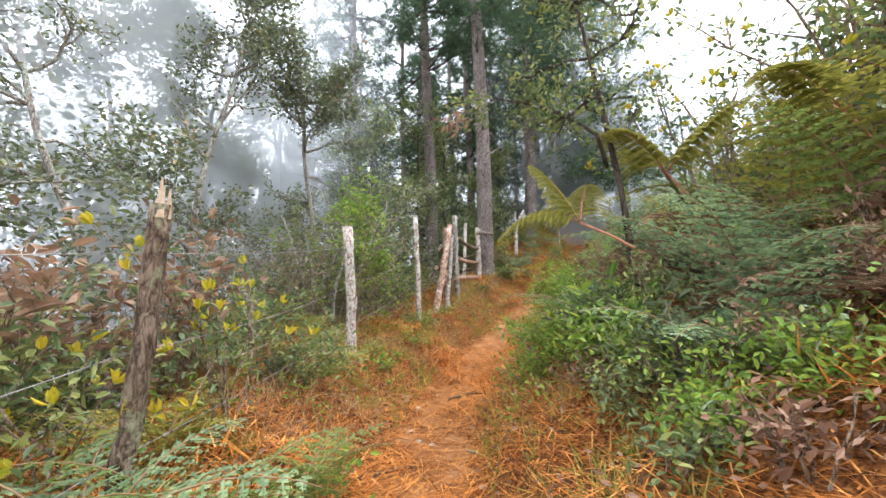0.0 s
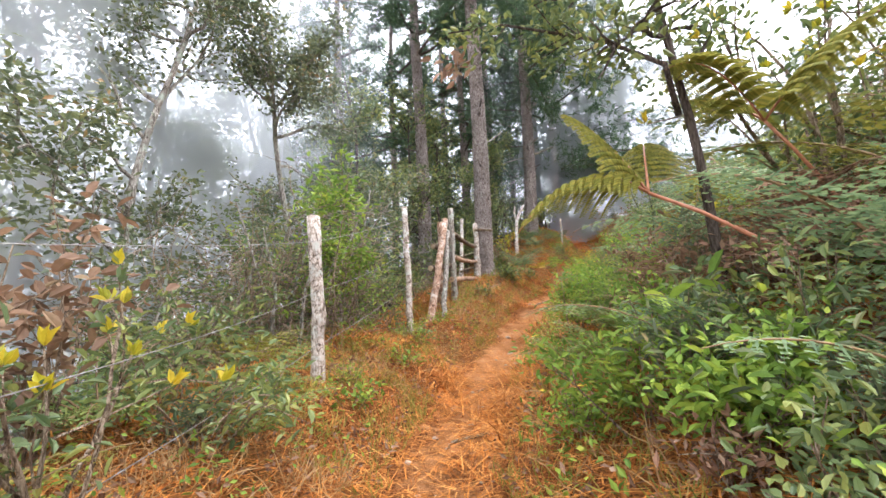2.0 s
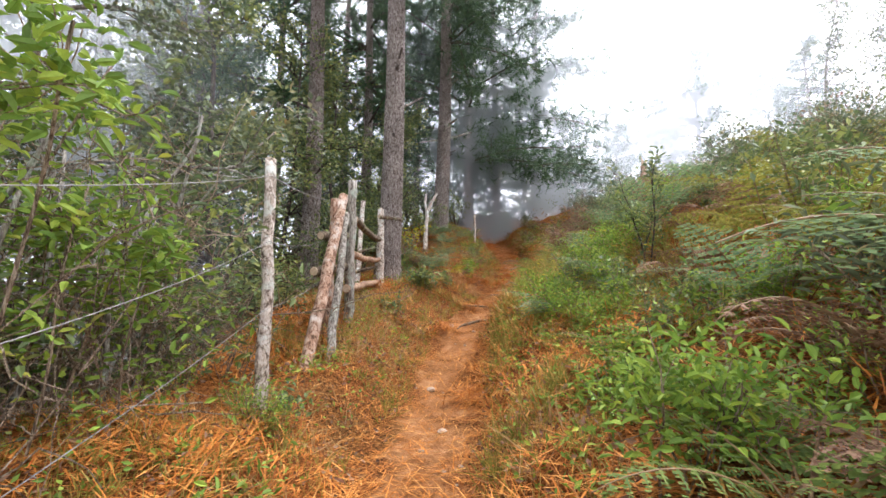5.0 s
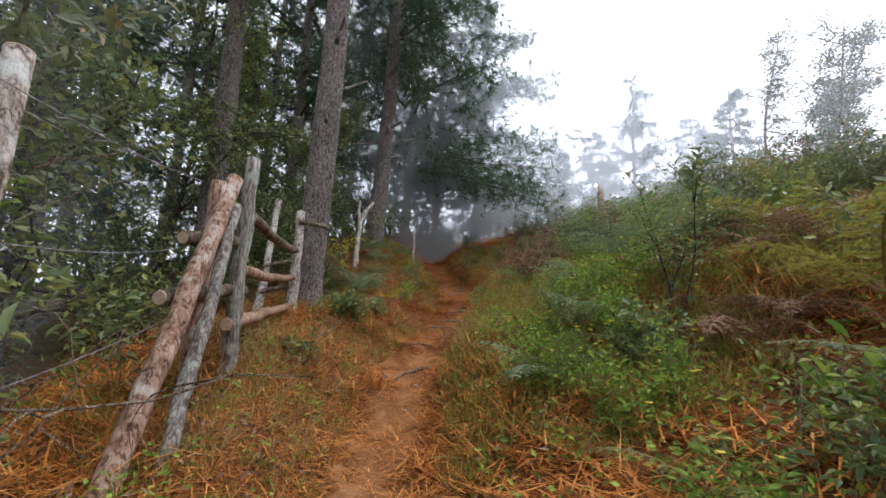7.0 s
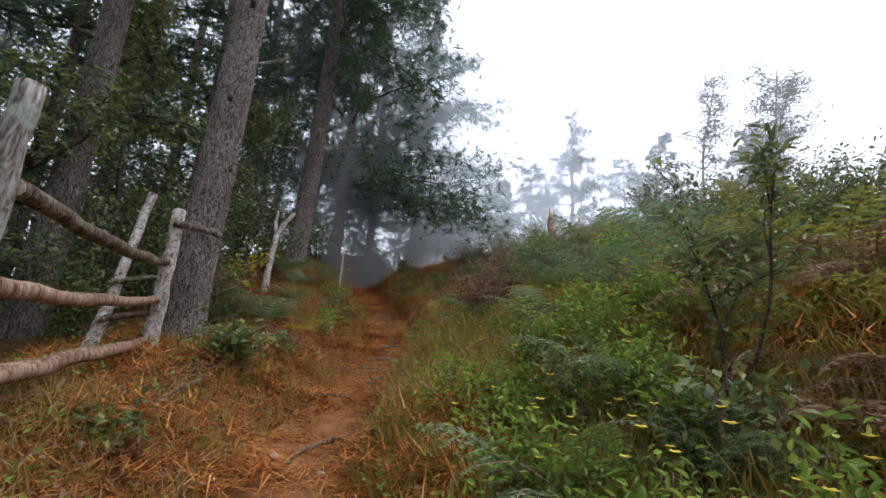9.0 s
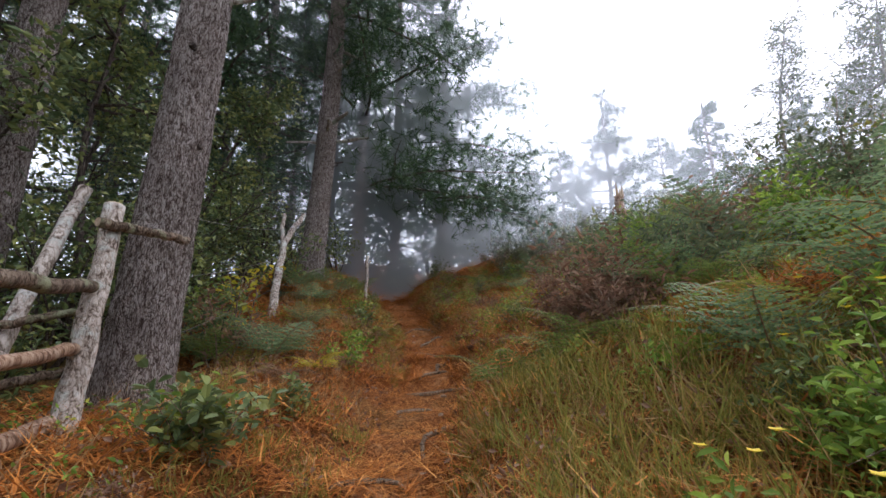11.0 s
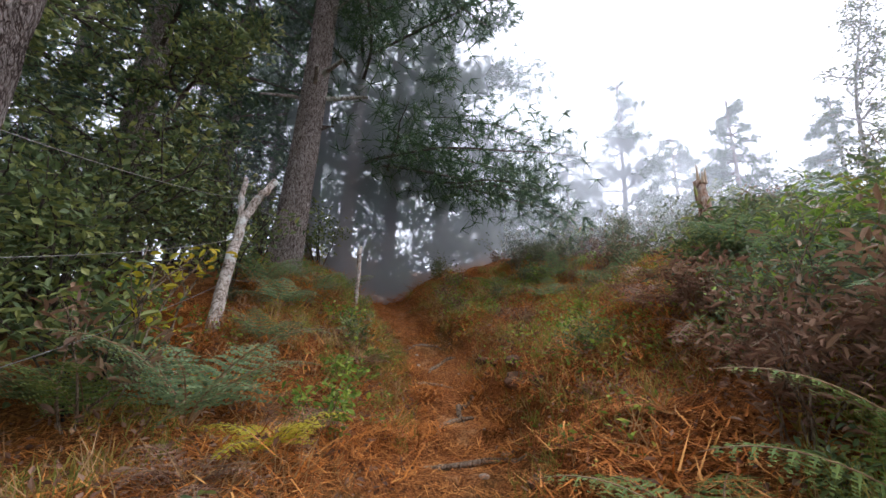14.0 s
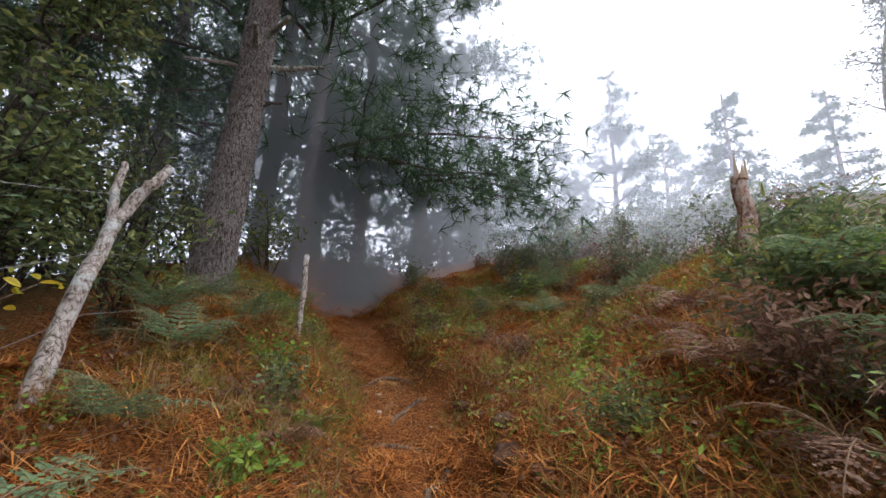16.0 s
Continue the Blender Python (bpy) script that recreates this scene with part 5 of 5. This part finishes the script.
# broken snag on the slope and a fallen stick
sn = (7.5, 12.0)
t = thing("broken_snag", "short splintered reddish snag on the slope", "dead tree", "", (sn[0], sn[1], gz(*sn)))
hs = max(0.6, 5.3 - gz(*sn))
part("shaft", pole([(0, 0, -0.2), (0.02, 0, hs * 0.6), (0, 0.03, hs)], [0.09, 0.08, 0.07], POST_RED), POST_RED, t, "", True)
g = Geo()
for k in range(5):
    g.tube([(0.04 * math.cos(k * 1.3), 0.04 * math.sin(k * 1.3), hs - 0.05), (0.05 * math.cos(k * 1.3), 0.05 * math.sin(k * 1.3), hs + 0.1 + 0.06 * (k % 3))], [0.03, 0.005], 5)
part("splinters", g, CUT_WOOD, t)
for x, y, az, ln, r in ((6.4, 12.4, 200, 0.9, 0.012), (1.3, 9.9, 250, 0.7, 0.02), (3.0, 12.6, 30, 0.6, 0.02), (0.35, 5.4, 60, 0.3, 0.009), (0.2, 3.0, 130, 0.28, 0.008), (2.6, 7.6, 10, 0.8, 0.01)):
    t = thing("fallen_stick", "bare weathered stick lying in the needles", "stick", "sticks on the ground", (x, y, gz(x, y) + r + 0.02), az)
    part("bark", Geo().tube(wander((0, 0, 0), (1, 0, 0.05), ln, 6, 0.2), np.linspace(r, r * 0.5, 7), 6, 0.08), BARK_TWIG, t)

# roots worn bare across the trail, and clods under the bank
for y, d, az, ln, r in ((9.3, 0.1, 20, 0.7, 0.02), (10.2, -0.15, -15, 0.6, 0.018), (11.0, 0.2, 35, 0.8, 0.022), (11.7, -0.1, 10, 0.6, 0.02), (12.3, 0.1, -30, 0.9, 0.024), (12.9, 0.0, 15, 0.7, 0.022), (13.2, 0.15, 40, 0.6, 0.03),
                        (13.7, -0.2, -10, 0.7, 0.02), (14.3, 0.1, 25, 0.8, 0.022), (15.0, 0.0, -20, 0.7, 0.02), (4.4, 0.1, 15, 0.5, 0.014), (2.9, -0.2, 50, 0.45, 0.012), (1.9, 0.15, -25, 0.4, 0.012)):
    x0, y0 = beside(y, d)
    t = thing("tree_root", "bare brown root lying across the worn trail", "root", "roots across the trail", (x0, y0, gz(x0, y0)))
    w = np.linspace(-0.5, 0.5, 9)
    c, n2 = math.cos(radians(az)), math.sin(radians(az))
    xs2, ys2 = x0 + c * w * ln + 0.05 * np.sin(w * 9), y0 + n2 * w * ln + 0.04 * np.cos(w * 7)
    zs2 = land(xs2, ys2) + r * (0.9 - 5.5 * w ** 2)
    part("bark", Geo().tube(np.column_stack([xs2 - x0, ys2 - y0, zs2 - gz(x0, y0)]), r * (1.1 - 1.1 * np.abs(w)), 7, 0.12), BARK_TWIG, t, "", True)
# the first, biggest dark clod stands in for the shade of a root hole
for x, y, r in ((5.0, 12.72, 0.13), (5.15, 12.95, 0.09), (4.75, 12.2, 0.08), (5.5, 13.9, 0.09), (4.15, 11.6, 0.08), (3.1, 10.35, 0.06), (5.3, 13.4, 0.07)):
    bm = bmesh.new()
    bmesh.ops.create_icosphere(bm, subdivisions=3, radius=r)
    for v in bm.verts:
        v.co *= 1 + 0.4 * noise.noise(v.co * 9 + Vector((x, y, 0))) + 0.2 * noise.noise(v.co * 26)
        v.co.z *= 0.65
    me = bpy.data.meshes.new("earth_clod")
    bm.to_mesh(me)
    bm.free()
    me.materials.append(CLOD_AND_HOLE)
    ob = new("earth_clod", me)
    ob.matrix_world = pose(x, y, gz(x, y) + r * 0.1, 0, 0, x * 90)
    tagged(ob, "dark crumbling clod of earth under the bank, the biggest standing in for a shaded root hole", "clod", "clods under the bank")

# understorey of the wood
for x, y, h in ((0.2, 12.4, 0.9), (0.9, 13.2, 1.3), (1.7, 12.9, 1.0), (1.4, 14.6, 1.6), (2.6, 14.9, 1.0), (0.0, 14.8, 1.5), (2.3, 16.8, 1.8), (3.3, 17.4, 1.6), (4.4, 17.6, 1.2), (-1.2, 12.0, 1.4), (-1.6, 14.2, 1.6), (-0.6, 10.6, 1.0),
                (0.6, 16.6, 2.0), (5.2, 18.8, 1.4), (6.4, 20.4, 1.6), (4.0, 20.0, 2.0), (-0.9, 16.4, 2.0), (1.6, 19.0, 2.2), (-2.6, 16, 2.2), (3.0, 22, 2.4)):
    bush("forest_shrub", "dark leggy shrub growing under the pines", x, y, h, 0.6, 8, 700, LEAF_DARK if h < 1.5 else LEAF_GREY, (0.085, 0.04), BARK_DARK, LEAF, "shrubs under the pines", None, 0.1)
for x, y, h in ((1.0, 15.0, 2.3), (1.6, 16.8, 2.5), (0.3, 17.5, 2.7), (2.0, 18.5, 2.7), (0.3, 13.2, 1.8), (2.6, 17.2, 2.2), (-0.3, 19.0, 2.8), (1.3, 13.9, 1.5)):
    bush("forest_shrub", "tall dark shrub crowding under the pines", x, y, h, 0.9, 8, 1300, LEAF_DARK, (0.085, 0.045), BARK_DARK, CHIP, "shrubs under the pines", None, 0.16)
x, y2 = 1.55, 10.25
bush("leafy_herb", "clump of dark lobed leaves beside the end post", x, y2, 0.5, 0.4, 9, 420, LEAF_DARK, (0.075, 0.045), None, OVAL, "herbs beside the trail", None, 0.05, 0.9, 0, "herb")
for x, y, h in ((7.9, 20.6, 1.3), (8.8, 20.2, 1.4), (9.4, 22.0, 1.8), (8.0, 22.5, 1.9), (10.5, 21.5, 1.7), (7.0, 19.8, 1.2), (11.5, 24.0, 2.2), (6.4, 18.6, 0.7), (8.4, 18.6, 0.9), (9.6, 19.0, 1.2), (10.8, 19.5, 1.4)):
    bush("forest_shrub", "misty scrub where the trail drops out of sight", x, y, h, 0.8, 9, 800, LEAF_GREY, (0.1, 0.04), BARK_DARK, LEAF, "shrubs under the pines", None, 0.12)
# mound of tangled growth on the bank
for x, y, h, lm, lf in ((3.95, 9.5, 0.75, LEAF_RED, (0.07, 0.02)), (4.3, 9.9, 0.8, LEAF_BROWN, (0.07, 0.025)), (4.1, 10.2, 0.7, LEAF_RED, (0.05, 0.02)), (4.6, 9.4, 0.8, LEAF_GREY, (0.08, 0.022)), (4.7, 10.3, 0.8, LEAF_GREY, (0.05, 0.018)),
                        (5.5, 11.1, 0.6, LEAF_RED, (0.06, 0.025)), (6.1, 11.3, 0.8, LEAF_DARK, (0.1, 0.025))):
    bush("tangled_shrub", "tangled mound of half-withered growth on the bank", x, y, h, 0.5, 11, 900, lm, lf, None, LEAF, "scrub on the slope", None, 0.09)
# dense far wood, nothing in it can be told apart
g = Geo()
k = 40000
px, py = rng.uniform(-30, 13, k), rng.uniform(24, 42, k)
pz = land(px, py) + rng.uniform(0, 1, k) ** 0.8 * 17
keep = np.array([noise.noise((a * 0.35, b * 0.35, c * 0.3)) for a, b, c in zip(px, py, pz)]) > -0.02
q = np.column_stack([px, py, pz])[keep]
g.leaves(q, scatter_dirs(len(q), -0.2), scatter_dirs(len(q), 0.6), rng.uniform(0.5, 1.2, len(q)), rng.uniform(0.06, 0.14, len(q)), SLIVER)
ob = new("far_woods", g.data("far_woods", NEEDLE))
tagged(ob, "dense dark pine wood fading into mist", "woods", kind="stuff")
g = Geo()
k = 56000
px, py = rng.uniform(-24, -4.2, k), rng.uniform(0, 24, k)
pz = land(px, py) + rng.uniform(0, 1, k) ** 0.9 * 15
keep = np.array([noise.noise((a * 0.3, b * 0.3, c * 0.3)) for a, b, c in zip(px, py, pz)]) > -0.2
q = np.column_stack([px, py, pz])[keep]
g.leaves(q, scatter_dirs(len(q), -0.1), scatter_dirs(len(q), 0.6), rng.uniform(0.12, 0.32, len(q)), rng.uniform(0.06, 0.14, len(q)), CHIP)
ob = new("valley_woods", g.data("valley_woods", LEAF_GREY))
tagged(ob, "misty broadleaf wood falling away to the valley", "woods", kind="stuff")

# ---------------------------------------------------------------- ground cover
def field(count, smin, smax, ymin, ymax, density=None):
    """Places strewn along the trail by distance to its right."""
    y = rng.uniform(ymin, ymax, count)
    s = rng.uniform(smin, smax, count)
    i = np.clip(np.searchsorted(LINE[:, 1], y), 1, len(LINE) - 1)
    w = ((y - LINE[i - 1, 1]) / (LINE[i, 1] - LINE[i - 1, 1]))[:, None]
    p = LINE[i - 1, :2] * (1 - w) + LINE[i, :2] * w
    q = p + np.stack([LINE_T[i, 1], -LINE_T[i, 0]], 1) * s[:, None]
    keep = np.array([noise.noise((a * 0.8, b * 0.8, density or 0.0)) for a, b in q]) > (-0.05 if density else -9)
    q = q[keep]
    return np.column_stack([q, land(q[:, 0], q[:, 1])]), s[keep]


def stuff(name, label, category, geo, material):
    ob = new(name, geo.data(name, material))
    return tagged(ob, label, category, kind="stuff")


g = Geo()
p, s = field(165000, -2.8, 4.6, 0.4, 18)
thin = rng.uniform(0, 1, len(p)) < 0.6 + 0.4 * sstep(0.15, 0.6, np.abs(s))
p = p[thin]
a = rng.uniform(0, 6.28, len(p))
g.leaves(p + np.column_stack([np.zeros((len(p), 2)), rng.uniform(0.004, 0.03, len(p))]), np.stack([np.cos(a), np.sin(a), rng.normal(0, 0.16, len(p))], 1),
         np.tile((0, 0, 1.0), (len(p), 1)), rng.uniform(0.12, 0.26, len(p)), 0.0075, SLIVER)
stuff("needle_litter", "loose carpet of fallen orange pine needles", "pine needles", g, FALLEN_NEEDLE)


def tufts(count, smin, smax, ymin, ymax, blades, height, density, flat=0.55, width=0.006):
    g = Geo()
    p, s = field(count, smin, smax, ymin, ymax, density)
    q = np.repeat(p, blades, 0) + np.column_stack([rng.normal(0, 0.035, (len(p) * blades, 2)), np.full(len(p) * blades, -0.005)])
    d = unit(rng.normal(0, flat, (len(q), 3)) + np.array([0, 0, 1.0]))
    d[:, 2] = np.abs(d[:, 2])
    g.leaves(q, d, rng.normal(0, 1, q.shape), rng.uniform(0.5, 1.3, len(q)) * height, width, BLADE)
    return g


g = Geo()
p, s = field(11000, -2.6, 4.2, 0.5, 18, 8.0)
ok = np.abs(s) > 0.12
p = p[ok]
q = np.repeat(p, 15, 0) + np.column_stack([rng.normal(0, 0.07, (len(p) * 15, 2)), rng.uniform(0.0, 0.07, len(p) * 15)])
hd = np.repeat(rng.uniform(0, 6.28, len(p)), 15) + rng.normal(0, 0.7, len(q))
g.leaves(q, np.stack([np.cos(hd), np.sin(hd), rng.normal(0.1, 0.3, len(q))], 1), np.tile((0, 0, 1.0), (len(q), 1)), rng.uniform(0.12, 0.3, len(q)), 0.010, SLIVER)
stuff("needle_heaps", "matted heaps of rusty pine needles", "pine needles", g, FALLEN_NEEDLE)
stuff("grass_tufts", "short green and straw grass tufts on the verge", "grass", tufts(2600, -1.9, -0.35, 0.4, 17, 12, 0.13, 2.0), GRASS)
stuff("bank_grass", "long mixed green grass on the bank", "grass", tufts(3600, 0.45, 4.2, 6.0, 11.6, 12, 0.23, 4.0), GRASS)
stuff("upper_bank_grass", "sparse green grass on the upper bank", "grass", tufts(700, 0.5, 3.2, 11.5, 18, 12, 0.18, 11.0), GRASS)
stuff("low_bank_grass", "green grass at the trail edge", "grass", tufts(900, 0.35, 1.0, 0.5, 17, 10, 0.12, 6.0), GRASS)
stuff("dry_grass", "bent dry straw among the litter", "dry grass", tufts(2300, -2.2, -0.5, 0.4, 17, 9, 0.2, 3.0, 1.1), STRAW)
stuff("dry_bank_grass", "bent dry straw on the bank", "dry grass", tufts(2300, 0.5, 4.5, 2.5, 17, 9, 0.24, 5.0, 1.1), STRAW)
for nm, smin, smax, mt, lf, k, words in (("verge_sprigs", -2.4, -0.55, LEAF_GREEN, 0.045, 1500, "small green sprigs among the litter"), ("bank_sprigs", 0.5, 4.5, LEAF_GREEN, 0.05, 4200, "small green sprigs all over the bank"),
                                         ("dead_leaf_litter", -2.4, 4.5, LEAF_RED, 0.05, 7000, "curled dead leaves and fern scraps")):
    g = Geo()
    p, s = field(k, smin, smax, 0.4, 17, 7.0 if k != 7000 else None)
    if k == 7000:
        ok = np.abs(s) > 0.35
        p = p[ok]
        m, rise = 4, 0.10
    else:
        m, rise = 8, 0.16
    q = np.repeat(p, m, 0) + np.column_stack([rng.normal(0, 0.05, (len(p) * m, 2)), rng.uniform(0.01, rise, len(p) * m)])
    g.leaves(q, scatter_dirs(len(q), 0.15), scatter_dirs(len(q), 1.0), lf * rng.uniform(0.5, 1.3, len(q)), lf * 0.45, CHIP)
    stuff(nm, words, "undergrowth", g, mt)
# stones on the trail
for k in range(90):
    y = rng.uniform(0.8, 16)
    x, y2 = beside(y, rng.normal(0, 0.2))
    r = 0.008 + 0.035 * rng.uniform(0, 1) ** 2.5
    bm = bmesh.new()
    bmesh.ops.create_icosphere(bm, subdivisions=2, radius=r)
    for v in bm.verts:
        v.co *= 1 + 0.35 * noise.noise(v.co * 30 + Vector((k, 0, 0)))
        v.co.z *= 0.6
    me = bpy.data.meshes.new("stone")
    bm.to_mesh(me)
    bm.free()
    me.materials.append(STONE)
    ob = new("stone", me)
    ob.matrix_world = pose(x, y2, gz(x, y2) + r * 0.15, 0, 0, rng.uniform(0, 360))
    tagged(ob, "small brown stone bedded in the trail", "stone", "stones on the trail")

# ---------------------------------------------------------------- drifting mist
def mist(label, a, b, low, high, density, seed):
    """A thin sheet of cloud standing between two places on the plan."""
    a, b = np.array(a, float), np.array(b, float)
    n = 12
    w = np.linspace(0, 1, n)
    nrm = unit(np.array([-(b - a)[1], (b - a)[0]]))
    ln = np.linalg.norm(b - a)
    xy = (b - a) * w[:, None] + nrm * (np.sin(w * 3.1) * ln * 0.06)[:, None]
    az = math.degrees(math.atan2((b - a)[1], (b - a)[0]))
    local = np.stack([w * ln, np.sin(w * 3.1) * ln * 0.06], 1)
    v = np.concatenate([np.column_stack([local, np.full(n, 0.0)]), np.column_stack([local, np.full(n, high - low)])])
    i = np.arange(n - 1)
    ob = new("mist", Geo().add(v, np.stack([i, i + 1, i + n + 1, i + n], 1)).data("mist", mist_mat("mist_%d" % seed, density, seed), True))
    ob.matrix_world = pose(a[0], a[1], low, 0, 0, az)
    return tagged(ob, label, "mist", "banks of mist", kind="stuff")


mist("thin white mist drifting between the pines", (1.5, 20.6), (28, 14.0), -4, 20, 0.18, 1)
mist("thin mist among the trees", (-15, 18.6), (1.0, 17.2), -6, 24, 0.10, 7)
mist("white mist filling the wood", (-24, 33), (36, 20), -6, 28, 0.3, 2)
mist("dense mist on the hillside", (-36, 46), (54, 30), -10, 38, 0.55, 3)
mist("pale mist where the trail climbs out of sight", (1.5, 17.7), (10.5, 16.6), -1, 17, 0.28, 9)
mist("pale mist over the open slope", (7.2, 18.5), (17.0, 5.0), -1, 17, 0.17, 8)
mist("pale mist over the open slope", (7.8, 20.0), (11.5, 3.0), -1, 15, 0.12, 10)
mist("mist rising out of the valley", (-3.4, -1.5), (-1.6, 15.0), -5, 13, 0.22, 4)
mist("mist rising out of the valley", (-6.6, -5), (-6.0, 20), -7, 18, 0.24, 5)
mist("mist drifting through the trees below the fence", (-16, 10.6), (-0.8, 8.9), -6, 18, 0.3, 11)
mist("mist drifting through the trees below the fence", (-14, 6.6), (-1.7, 8.4), -6, 14, 0.22, 12)
